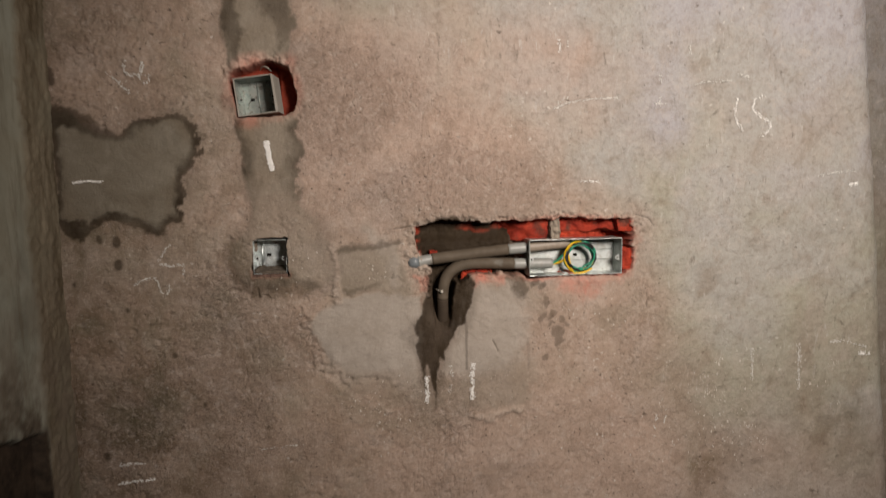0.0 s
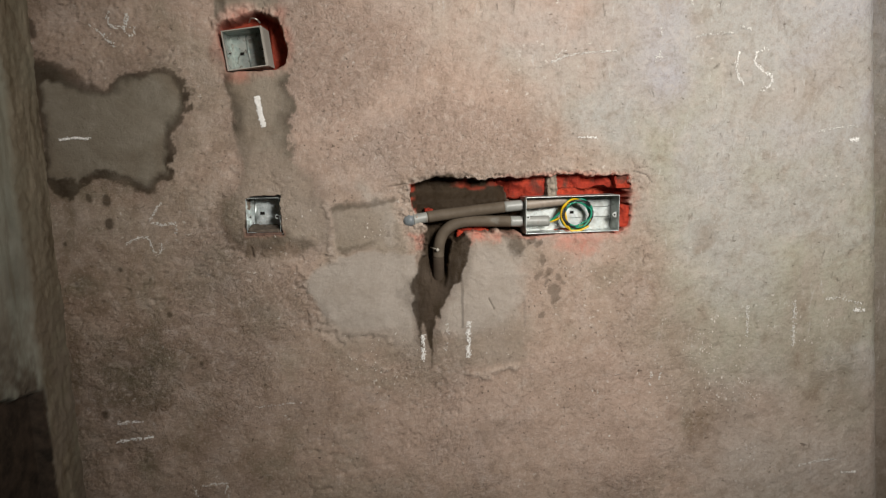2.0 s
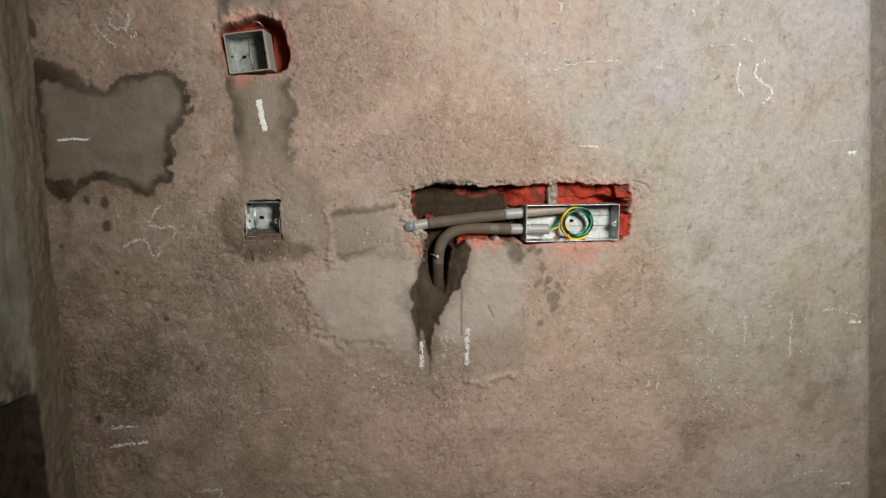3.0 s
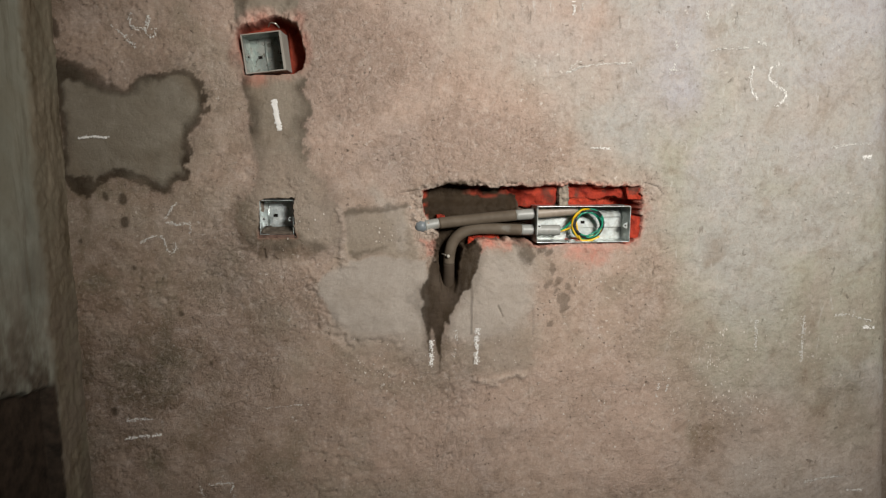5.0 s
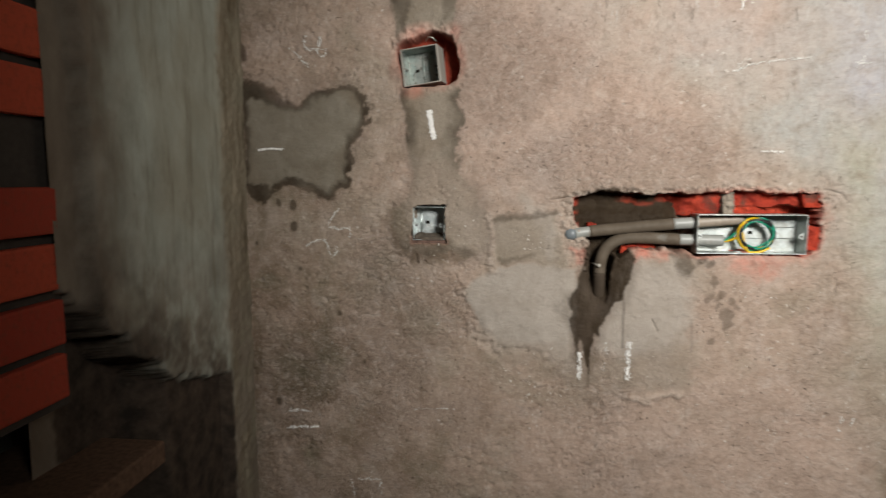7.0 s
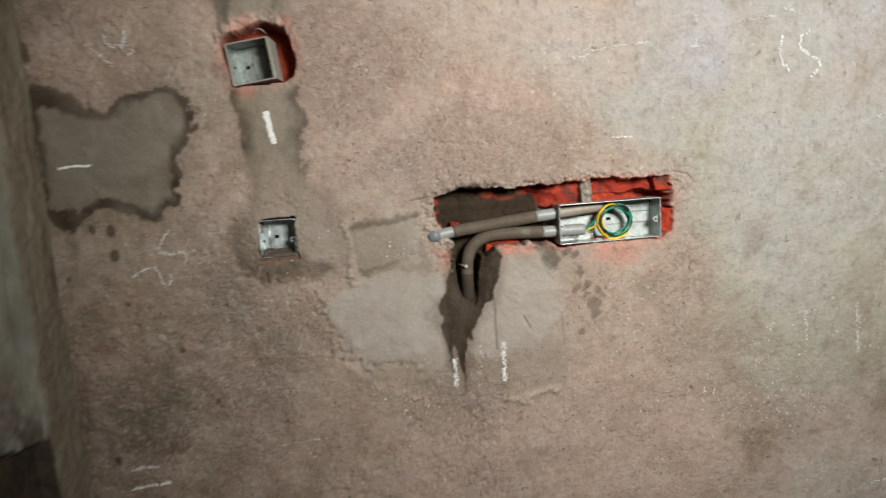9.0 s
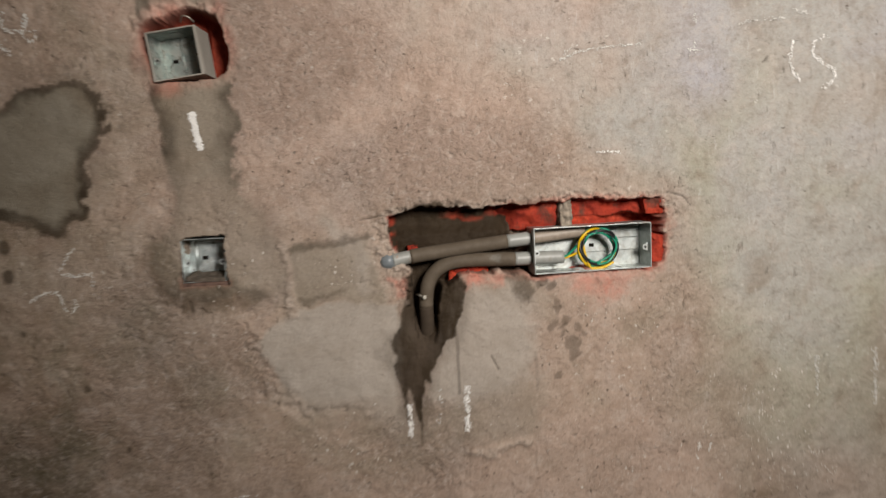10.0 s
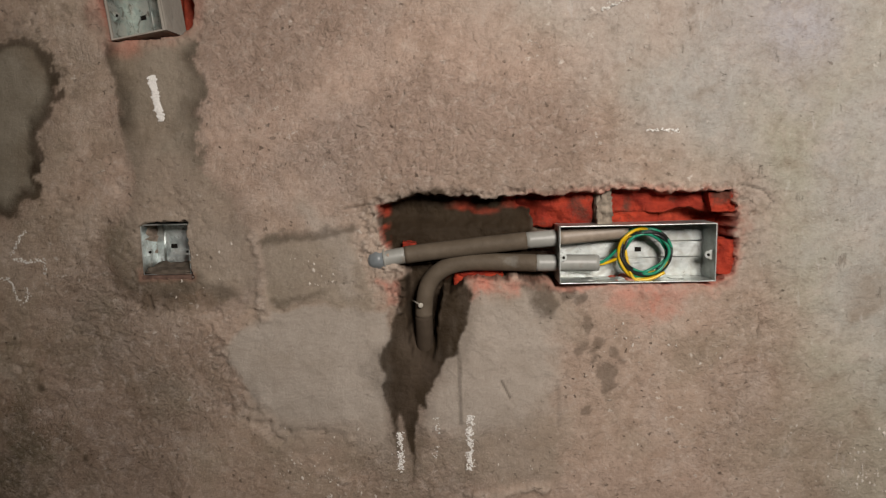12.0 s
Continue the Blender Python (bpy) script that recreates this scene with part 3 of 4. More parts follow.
damp_shade = np.maximum(damp_shade, np.clip(0.96 + 0.15 * warp_v + 0.12 * streak, 0.85, 1.0) * step(vee_d + 0.006 * np.clip(streak, -0.3, 1) * np.clip((1.16 - Z) / 0.10, 0, 1), 0.0035))
damp_shade = np.maximum(damp_shade, 0.26 * step(vee_d - 0.010 - 0.012 * warp_u, 0.009))
damp_shade = np.maximum(damp_shade, 0.92 * blot([(-0.040, 1.352), (-0.012, 1.368), (0.012, 1.372), (0.034, 1.364), (0.03, 1.345)], 0.008, 0.005))
damp_shade = np.maximum(damp_shade, 0.62 * blot([(0.108, 1.258), (0.160, 1.256), (0.164, 1.226), (0.150, 1.210), (0.128, 1.240)], 0.012, 0.008))
for x, z, r in ((0.196, 1.226, 0.008), (0.209, 1.164, 0.011), (0.224, 1.119, 0.013), (0.236, 1.145, 0.011), (0.199, 1.085, 0.009), (0.190, 1.173, 0.010), (0.178, 1.236, 0.010), (0.206, 1.140, 0.007), (0.197, 1.200, 0.009)):
    damp_shade = np.maximum(damp_shade, 0.46 * step(np.hypot(X - x + 0.02 * warp_u + 0.01 * ragged, 0.8 * (Z - z) + 0.024 * warp_v) - r + 0.006 * np.clip(ragged_v + 0.2, 0, 1), 0.003))
for x, z, r in ((-0.610, 1.297, 0.008), (-0.642, 1.345, 0.006), (-0.612, 1.338, 0.008), (-0.706, 1.643, 0.008), (-0.704, 1.630, 0.007), (-0.690, 1.262, 0.004), (-0.60, 1.21, 0.003), (-0.52, 1.12, 0.004), (-0.47, 1.02, 0.004), (-0.655, 0.93, 0.005)):
    damp_shade = np.maximum(damp_shade, 0.75 * step(np.hypot(X - x + 0.004 * ragged, 0.7 * (Z - z)) - r + 0.003 * warp_u, 0.002))
for x, high, low, width, tone in ((0.041, 1.160, 1.064, 0.0028, 0.45), (-0.024, 1.06, 0.985, 0.0022, 0.5), (-0.044, 1.07, 1.02, 0.002, 0.6), (0.053, 0.968, 0.925, 0.0012, 0.3), (0.163, 0.965, 0.92, 0.0012, 0.25), (0.168, 1.12, 1.06, 0.003, 0.2)):
    damp_shade = np.maximum(damp_shade, tone * step(near_line([(x, high), (x, low)], X + 0.004 * warp_u, Z) - width * (1 + 0.8 * warp_v), 0.0018))

# where paler skim, soiling and painted shade, reddish and worn areas lie
skim_d = np.where(Z > 1.36, 0.37 - 1.44 * (Z - 1.36), 0.40 + 0.25 * (1.36 - Z)) - X + 0.10 * broad_u + 0.03 * warp_u
skim = step(skim_d, 0.09) * (1 - 0.5 * step(Z - 0.92 + 0.12 * broad_v, 0.12))
skim = np.maximum(skim, 0.3 * step(np.abs(Z - 1.27 + 0.1 * broad_u) - 0.05, 0.05) * step(X + 0.1, 0.2))
grime_shade = np.clip(0.45 + 0.9 * broad_v + 0.5 * warp_u, 0.05, 0.75) * blot([(0.66, 0.93), (0.80, 0.98), (0.92, 0.96), (0.93, 0.80), (0.80, 0.83), (0.70, 0.84)], 0.02, 0.05, 0.06)
grime_shade = np.maximum(grime_shade, np.clip(0.40 + 0.9 * broad_u + 0.4 * warp_v, 0, 0.6) * blot([(0.50, 0.86), (0.62, 0.90), (0.70, 0.84), (0.62, 0.77), (0.50, 0.72), (0.40, 0.78)], 0.02, 0.05, 0.05))
# lower left darkened: the light's fall-off is painted into the colour
grime_shade = np.maximum(grime_shade, 0.30 * step(Z - 0.98 - 0.25 * broad_u - 0.28 * (X + 0.7) * (X < 0), 0.2) * step(X - 0.1, 0.4))
grime_shade = np.maximum(grime_shade, 0.60 * step(X + 0.69 + 0.02 * warp_u + 0.02 * broad_v, 0.03))
grime_shade = np.maximum(grime_shade, 0.85 * blot([(-0.412, 1.335), (-0.368, 1.332), (-0.369, 1.271), (-0.304, 1.269), (-0.300, 1.250), (-0.255, 1.236), (-0.262, 1.222), (-0.369, 1.222), (-0.402, 1.255)], 0.012, 0.012, 0.004))
# light fading towards the left, painted as brown and broken up by noise
stain_shade = fractal(X, Z, 5, 81, 6, 0.62) + 0.5 * warp_u + 0.4 * ragged
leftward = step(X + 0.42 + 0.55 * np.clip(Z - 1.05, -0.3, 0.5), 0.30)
grime_shade = np.maximum(grime_shade, leftward * np.clip(0.60 + 1.0 * stain_shade, 0.18, 1.0))
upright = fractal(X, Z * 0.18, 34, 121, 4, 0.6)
grime_shade = np.maximum(grime_shade, step(X + 0.655 + 0.02 * broad_u, 0.04) * np.clip(0.45 + 1.3 * upright, 0, 0.95))
for x, z, r in ((0.016, 1.546, 0.013), (0.010, 1.514, 0.009), (0.002, 1.552, 0.007), (0.014, 1.528, 0.007)):
    grime_shade = np.maximum(grime_shade, 0.95 * step(np.hypot(X - x + 0.016 * warp_u, Z - z + 0.018 * warp_v) - r + 0.008 * ragged, 0.006))
rosy = step(np.hypot((X + 0.04) / 0.38, (Z - 1.57) / 0.24) - 0.85 + 0.45 * broad_v, 0.35) * 0.95
rosy = np.maximum(rosy, 0.7 * step(np.hypot((X - 0.15) / 0.5, (Z - 0.85) / 0.16) - 0.8 + 0.5 * broad_u, 0.3))
cool = step(1.46 - Z + 0.3 * broad_u, 0.16) * step(0.10 - X, 0.15)
coarse = np.clip(0.40 + 1.6 * fractal(X, Z, 5, 131, 4), 0.08, 1) * (1 - 0.75 * step(skim_d, 0.09))
coarse = np.maximum(coarse, 0.95 * step(np.hypot((X - 0.08) / 0.26, (Z - 1.43) / 0.12) - 0.8 + 0.4 * broad_u, 0.25))
coarse = np.maximum(coarse, 0.8 * step(np.hypot((X + 0.36) / 0.16, (Z - 1.13) / 0.10) - 0.8 + 0.4 * broad_v, 0.25))
dust = 0.62 * blot([(0.17, 1.252), (0.235, 1.235), (0.255, 1.205), (0.31, 1.198), (0.34, 1.235), (0.385, 1.25), (0.40, 1.33), (0.382, 1.36), (0.36, 1.25)], 0.016, 0.014)
dust = np.maximum(dust, 0.95 * blot([(0.262, 1.236), (0.300, 1.238), (0.305, 1.212), (0.270, 1.208)], 0.014, 0.010))
dust = np.maximum(dust, 0.7 * step(np.abs(slot_d) - 0.007, 0.005) * step(0.12 - X, 0.03))
dust = np.maximum(dust, 0.6 * step(np.abs(top_d) - 0.014 - 0.02 * warp_u, 0.012))
dust = np.maximum(dust, 0.4 * step(np.abs(low_d) - 0.005, 0.004) * step(Z - 1.275, 0.01))
dust = np.maximum(dust, 0.95 * blot([(0.045, 1.264), (0.118, 1.262), (0.112, 1.238), (0.085, 1.246), (0.055, 1.240)], 0.012, 0.006))
dust = np.maximum(dust, 0.9 * blot([(-0.055, 1.262), (-0.030, 1.264), (-0.030, 1.232), (-0.045, 1.228)], 0.010, 0.006))
brick = 0.6 * step(top_d - 0.0005, 0.003)
brick = np.maximum(brick, step(slot_d - 0.001, 0.002) * step(0.158 - X + 0.5 * (1.345 - Z) + 0.03 * warp_u, 0.014))
brick = np.maximum(brick, 0.9 * step(slot_d, 0.002) * step(1.345 - Z + 0.022 * warp_u, 0.004) * step(0.04 - X, 0.02) * np.clip(2.2 * warp_v + 0.9, 0, 1))
brick = np.maximum(brick, step(slot_d - 0.002, 0.003) * step(X + 0.048, 0.005) * np.clip(2 * ragged + 0.5, 0, 1))
brick = np.maximum(brick, 0.8 * step(slot_d, 0.003) * step(np.hypot(X - 0.050, Z - 1.262) - 0.022, 0.01) * np.clip(4 * warp_u, 0, 1))
slot_mud = step(slot_d, 0.002) * step(X - 0.150 + 0.03 * warp_u, 0.014)
damp_shade = np.maximum(damp_shade, slot_mud)
# top hole darkened all over: shade painted in, not wet mortar
damp_shade = np.maximum(damp_shade, step(top_d, 0.003))
chip = lip * np.clip(0.75 + 0.8 * warp_u, 0, 1) * (1 - 0.8 * brick)

# ridges of trowelled mortar
ridge = step(near_line([(-0.214, 1.319), (-0.212, 1.257), (-0.208, 1.209)], *warped(0.008)) - 0.005 - 0.006 * ragged, 0.004)
ledge = step(near_line([(0.055, 0.958), (0.09, 0.968), (0.155, 0.972)], *warped(0.012)) - 0.006, 0.006)
ledge = np.maximum(ledge, step(near_line([(-0.205, 1.018), (-0.12, 0.99), (-0.06, 0.955), (0.05, 0.955)], *warped(0.03)) - 0.005, 0.006) * np.clip(3 * warp_u, 0, 1))
chip = np.maximum(chip, np.maximum(0.9 * ridge * np.clip(0.8 + warp_u, 0, 1), 0.75 * ledge))
bare_coat = 1 - np.clip(np.maximum(pale, np.maximum(cement, damp_shade)), 0, 1)
rough_left = 0.5 + 0.9 * step(X - 0.05, 0.25)
relief = relief + bare_coat * rough_left * (0.0021 * chips - 0.0006 * scabs)
relief = relief + rubble * (0.007 * np.clip(ragged + 0.1, -0.2, 1) + 0.004 * crumble)
chip = np.maximum(chip, 0.55 * rubble * np.clip(0.4 + 2 * ragged_v, 0, 1))
relief = relief - ridge * (0.0035 + 0.006 * ragged) - 0.005 * ledge - 0.0012 * pale - 0.0015 * band_grey
cracks = step(near_line([(0.421, 1.206), (0.423, 1.193), (0.418, 1.184), (0.422, 1.174)], X + 0.004 * warp_u, Z) - 0.0012, 0.0015)
cracks = np.maximum(cracks, step(near_line([(-0.10, 1.352), (-0.07, 1.356), (-0.055, 1.354)], X, Z + 0.004 * warp_u) - 0.001, 0.0014))
cracks = np.maximum(cracks, step(near_line([(0.395, 1.37), (0.42, 1.365), (0.435, 1.345)], X, Z + 0.006 * warp_u) - 0.001, 0.0014))
cracks = np.maximum(cracks, step(near_line([(-0.362, 1.242), (-0.360, 1.226)], X, Z) - 0.002, 0.0015))
cracks = np.maximum(cracks, step(near_line([(0.094, 1.122), (0.106, 1.098)], X, Z) - 0.0008, 0.0012))
damp_shade = np.maximum(damp_shade, 0.7 * cracks)
relief = relief + 0.004 * cracks

# the far end turns away round a worn arris
end_x = 0.968 - 0.105 * (Z - 1.25) + 0.004 * warp_u + 0.008 * broad_u
turn = np.clip((X - end_x + 0.07) / 0.07, 0, 1)
arris = 0.034 * turn ** 3
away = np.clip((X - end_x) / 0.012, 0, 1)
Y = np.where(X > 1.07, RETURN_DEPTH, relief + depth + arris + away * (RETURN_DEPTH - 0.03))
# shade on the return beyond the arris, put into its colour
grime_shade = np.maximum(grime_shade, 0.55 * away)

wall_back = sheet("wall_back", xs, zs, (X, Y, Z), dict(skim=skim, coarse=coarse, cool=cool, grime_shade=grime_shade, rosy=rosy, cement=cement * (1 - recess), pale=pale * (1 - recess), chip=chip, dust=dust, brick=brick, damp_shade=damp_shade),
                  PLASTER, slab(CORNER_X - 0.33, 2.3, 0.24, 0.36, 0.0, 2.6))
tagged(wall_back, "patchy pink and grey plastered wall with chases cut in", "wall")

# ---- the side wall: green-grey plaster, a rough band in the corner, bare brick beyond ----
ys = spacing(-0.50, 0.02, 0.02, [(-0.50, 0.02, 0.0035)])
zs_side = spacing(0.0, 2.6, 0.05, [(0.6, 1.86, 0.0045)])
S, H = np.meshgrid(ys, zs_side)
su, sv = fractal(S, H, 22, 53, 4), fractal(S, H, 22, 59, 4)
sr = fractal(S, H, 70, 61, 4, 0.7)
band = step(-0.098 + 0.012 * su + 0.006 * sr - S, 0.012)
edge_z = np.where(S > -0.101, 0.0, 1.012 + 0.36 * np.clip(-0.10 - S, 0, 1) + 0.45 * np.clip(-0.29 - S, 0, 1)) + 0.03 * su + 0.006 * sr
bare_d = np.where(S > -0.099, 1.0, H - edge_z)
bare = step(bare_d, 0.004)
# shade of the void painted over the bare area and faded out above
recess_shade = np.maximum(bare, step(bare_d - 0.045 - 0.12 * sv, 0.09) * np.clip(0.42 + 0.5 * sr + 0.7 * step(S + 0.30, 0.1), 0.1, 0.8))
recess_shade = np.maximum(recess_shade, step(H - 1.018 - 0.02 * su, 0.01) * step(S + 0.092 + 0.006 * sr, 0.004))
edge_y = -0.455 + 0.014 * su + 0.006 * sr
broken = step(S - edge_y, 0.006)
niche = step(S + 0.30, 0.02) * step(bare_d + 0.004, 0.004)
back = 0.018 * bare + 0.06 * niche + 0.022 * broken * (1 - niche) - band * (0.004 + 0.004 * sr + 0.003 * su) + 0.0015 * su
# masks: stains low down, painted shade towards the broken edge and in the void
wall_side = sheet("wall_side", ys, zs_side, (CORNER_X - back, S, H), dict(band=band, stain_shade=np.maximum(np.maximum(broken, step(S + 0.40 + 0.05 * su, 0.07)), np.clip(0.55 + 1.2 * sv + 0.5 * sr, 0.1, 0.85) * step(H - 1.24 + 0.12 * su, 0.22)), bare=recess_shade * (1 - broken)), SIDE, slab(CORNER_X - 0.32, CORNER_X - 0.20, -2.6, 0.04, 0.0, 2.6))
tagged(wall_side, "green-grey plastered side wall with broken edge and bare brick", "wall")

# ---- plain walls that close the room ----
for name, size in (("wall_near", (-1.05, 2.3, -2.75, -2.6, 0.0, 2.6)), ("wall_right", (2.2, 2.35, -2.6, 0.24, 0.0, 2.6)), ("floor", (-1.05, 2.35, -2.75, 0.36, -0.12, 0.0)), ("ceiling", (-1.05, 2.35, -2.75, 0.36, 2.6, 2.72))):
    ob = part(name, box_bm(*size), SCREED if name == "floor" else ROOM)
    tagged(ob, {"floor": "bare grey screed floor"}.get(name, "bare rendered plain " + name.split("_")[0]), name.split("_")[0], kind="structure")


# ---- metal back boxes ----
def steel_box(name, width, height, deep, material, label, hole_x=0.0, rib_x=-0.0064, category="electrical box"):
    """An open steel box, its front rim on y = 0 round the origin, with folded back, lugs and knock-outs."""
    thing = tagged(new(name), label, category)
    w, h, t = width / 2, height / 2, 0.0013
    body = box_bm(-w, w, deep - t, deep, -h, h)
    part("back_plate", body, material, thing)
    for a, b in ((-w, -w + t), (w - t, w)):
        part("side_panel", box_bm(a, b, 0, deep - t, -h, h, 0.0004), material, thing)
    for a, b in ((-h, -h + t), (h - t, h)):
        part("side_panel", box_bm(-w + t, w - t, 0, deep - t, a, b, 0.0004), material, thing)
    # pressed ribs along the back
    for z in ((-0.3, 0.28) if width > 0.1 else (0.05,)):
        along = [(-w + 0.004, deep - t, z * h), (w - 0.004, deep - t, z * h)] if width > 0.1 else [(rib_x, deep - t, -h + 0.003), (rib_x, deep - t, h - 0.003)]
        part("pressed_rib", tube_bm(along, 0.0010 if width > 0.1 else 0.0018, 8), material, thing, smooth=True)
    # fixing hole, a short slot
    part("fixing_hole", box_bm(hole_x - 0.0042, hole_x + 0.0042, deep - t - 0.0010, deep - t - 0.0002, -0.0030, 0.0030, 0.0003), HOLE, thing)
    # threaded lugs folded in from both ends
    for s in (-1, 1):
        lug = bmesh.new()
        bmesh.ops.create_cone(lug, cap_ends=True, segments=18, radius1=0.0046, radius2=0.0046, depth=0.0012, matrix=Matrix.Translation((s * (w - 0.0062), 0.010, -0.004)) @ Matrix.Rotation(radians(90), 4, "X"))
        ear = part("lug", lug, material, thing)
        near = s * (w - 0.0052)
        part("lug_tab", box_bm(min(near, s * (w - 0.0014)), max(near, s * (w - 0.0014)), 0.0092, 0.0108, -0.0100, 0.0020, 0.0003), material, ear)
        eye = bmesh.new()
        bmesh.ops.create_cone(eye, cap_ends=True, segments=14, radius1=0.0019, radius2=0.0019, depth=0.0006, matrix=Matrix.Translation((s * (w - 0.0066), 0.0088, -0.004)) @ Matrix.Rotation(radians(90), 4, "X"))
        part("screw_hole", eye, HOLE, ear)
    # knock-out discs on the lower panel
    spots = (-0.055, -0.018, 0.02, 0.055) if width > 0.1 else (0.0,)
    for x in spots:
        for s in (-1, 1):
            disc = bmesh.new()
            bmesh.ops.create_cone(disc, cap_ends=True, segments=24, radius1=0.0105, radius2=0.0098, depth=0.0012, matrix=Matrix.Translation((x, deep * 0.52, s * (h - t - 0.0005))))
            part("knock_out", disc, material, thing)
    return thing


long_box = steel_box("long_back_box", 0.193, 0.073, 0.046, ZINC, "long galvanised steel back box set in the brick chase", 0.012)
long_box.matrix_world = pose(0.2655, -0.007, 1.2865, 0, 0, 0)
proud_box = steel_box("square_back_box", 0.079, 0.075, 0.046, ZINC_SMEARED, "tilted galvanised square back box standing proud of its hole", -0.020)
smeared = plain_wall_material("mortar_smear", (0.25, 0.225, 0.19), (0.40, 0.375, 0.33))
for x0, x1, z0, z1 in ((-0.0405, -0.0375, -0.0385, 0.0385), (0.0368, 0.0405, -0.0385, 0.0385), (-0.0375, 0.0368, 0.0358, 0.0385), (-0.0375, 0.0368, -0.0385, -0.0360)):
    part("rim", box_bm(x0, x1, -0.0012, 0.0022, z0, z1, 0.0008), smeared, proud_box, "mortar-smeared rim")
part("side_coat", box_bm(0.0396, 0.0412, 0.0022, 0.046, -0.0375, 0.0375, 0.0006), smeared, proud_box, "mortar smeared over the outer side")
proud_box.matrix_world = pose(-0.3510, 0.001, 1.6060, 0, -6.5, -6.5) @ Matrix.Diagonal((0.91, 1.05, 0.92, 1))
flush_box = steel_box("flush_back_box", 0.0625, 0.066, 0.042, ZINC_SHINY, "shiny galvanised square back box set flush in mortar", -0.006, -0.019)
flush_box.matrix_world = pose(-0.3375, 0.0045, 1.303, 0, 0.5, 2)

# mortar bed and chipped brick in the holes
part("mortar_bed", box_bm(-0.371, -0.3045, 0.001, 0.012, 1.2625, 1.2700, 0.003), plain_material("reddish_mortar", (0.20, 0.125, 0.098), 0.9, 0.0, 0.6), wall_back, "reddish mortar bed")
fill = box_bm(-0.3675, -0.3075, 0.004, 0.0425, 1.2705, 1.275)
bmesh.ops.subdivide_edges(fill, edges=fill.edges[:], cuts=9, use_grid_fill=True)
for v in fill.verts:
    if v.co.z > 1.273:
        v.co.z += 0.16 * (v.co.y - 0.004) + 0.005 * noise.noise(v.co * 90) + 0.002 * noise.noise(v.co * 260)
tagged(part("mortar_fill", fill, plain_material("grubby_mortar", (0.17, 0.138, 0.108), 0.9, 0.0, 0.6), smooth=True), "lump of grubby mortar lying in the flush box", "mortar")


def brick_lump(x0, x1, y0, y1, z0, z1, seed, rough=0.006, sink=0.0):
    bm = box_bm(x0, x1, y0, y1, z0, z1)
    bmesh.ops.subdivide_edges(bm, edges=bm.edges[:], cuts=15, use_grid_fill=True)
    for v in bm.verts:
        p = v.co * 46 + Vector((seed * 7.1, seed * 3.3, seed))
        push = noise.noise_vector(p * 0.6) + 0.45 * noise.noise_vector(p * 1.7) + 0.25 * noise.noise_vector(p * 4.0)
        v.co += rough * Vector((0.9 * push.x, 1.6 * push.y, 0.9 * push.z))
        v.co.y += sink * max(0.0, 1 - (v.co.x - x0 + 0.5 * (v.co.z - z1) + 0.022 * noise.noise(v.co * 75)) / 0.05)
    return part("brick", bm, BRICK, wall_back, smooth=True)


brick_lump(0.104, 0.216, 0.032, 0.06, 1.318, 1.370, 1, 0.0070, 0.022)
brick_lump(0.240, 0.362, 0.026, 0.06, 1.338, 1.374, 2, 0.0080)
brick_lump(0.236, 0.300, 0.036, 0.06, 1.318, 1.344, 6, 0.0055)
brick_lump(0.356, 0.388, 0.004, 0.05, 1.338, 1.362, 3, 0.0050)
brick_lump(0.366, 0.388, 0.010, 0.05, 1.258, 1.303, 4, 0.0050)
brick_lump(-0.030, -0.014, 0.012, 0.04, 1.292, 1.304, 5, 0.0050)
brick_lump(0.04, 0.100, 0.026, 0.05, 1.244, 1.264, 7, 0.0075)
joint = box_bm(0.218, 0.238, 0.016, 0.05, 1.318, 1.372)
bmesh.ops.subdivide_edges(joint, edges=joint.edges[:], cuts=11, use_grid_fill=True)
for v in joint.verts:
    v.co += 0.005 * noise.noise_vector(v.co * 60) + 0.004 * noise.noise_vector(v.co * 190)
part("mortar_joint", joint, plain_material("pale_mortar", (0.36, 0.30, 0.235), 0.95, 0.0, 0.6), wall_back, "pale crumbly mortar joint", smooth=True)

# ---- conduits ----
straight = tagged(new("straight_conduit"), "mortar-smeared grey plastic conduit running into the long box", "conduit")
line = smooth_line([(-0.060, 0.004, 1.2845), (-0.022, 0.008, 1.2895), (0.05, 0.014, 1.2965), (0.13, 0.017, 1.3035), (0.172, 0.018, 1.3065), (0.258, 0.020, 1.3135)], 12)
R = 0.0108
cut_a, cut_b = 11, 36
part("pipe", tube_bm(line[cut_a:cut_b + 1], R + 0.0006, 20), MUD_PVC, straight, smooth=True)
part("bare_end", tube_bm(line[: cut_a + 1], R - 0.0004, 20), GREY_PVC, straight, "clean grey pipe end", smooth=True)
part("bare_end", tube_bm(line[cut_b:49], R, 20), GREY_PVC, straight, "clean grey pipe end", smooth=True)
part("pipe_inside_box", tube_bm(line[48:], R - 0.0006, 20), plain_material("yellowed_plastic", (0.33, 0.27, 0.21), 0.5), straight, smooth=True)
part("end_plug", tube_bm([(-0.0735, 0.0035, 1.2832), (-0.0715, 0.0035, 1.2833), (-0.068, 0.0036, 1.2836), (-0.061, 0.004, 1.2845), (-0.054, 0.0045, 1.2853)], [0.004, 0.0085, 0.0108, 0.0124, 0.0122], 18), plain_material("blue_grey_plastic", (0.20, 0.225, 0.235), 0.35), straight, "blue-grey rounded end plug", smooth=True)
part("collar", tube_bm([(-0.054, 0.0045, 1.2853), (-0.0515, 0.0048, 1.2856)], 0.0132, 18), GREY_PVC, straight, smooth=True)

bent = tagged(new("bent_conduit"), "mortar-smeared grey plastic conduit bending down into mortar", "conduit")
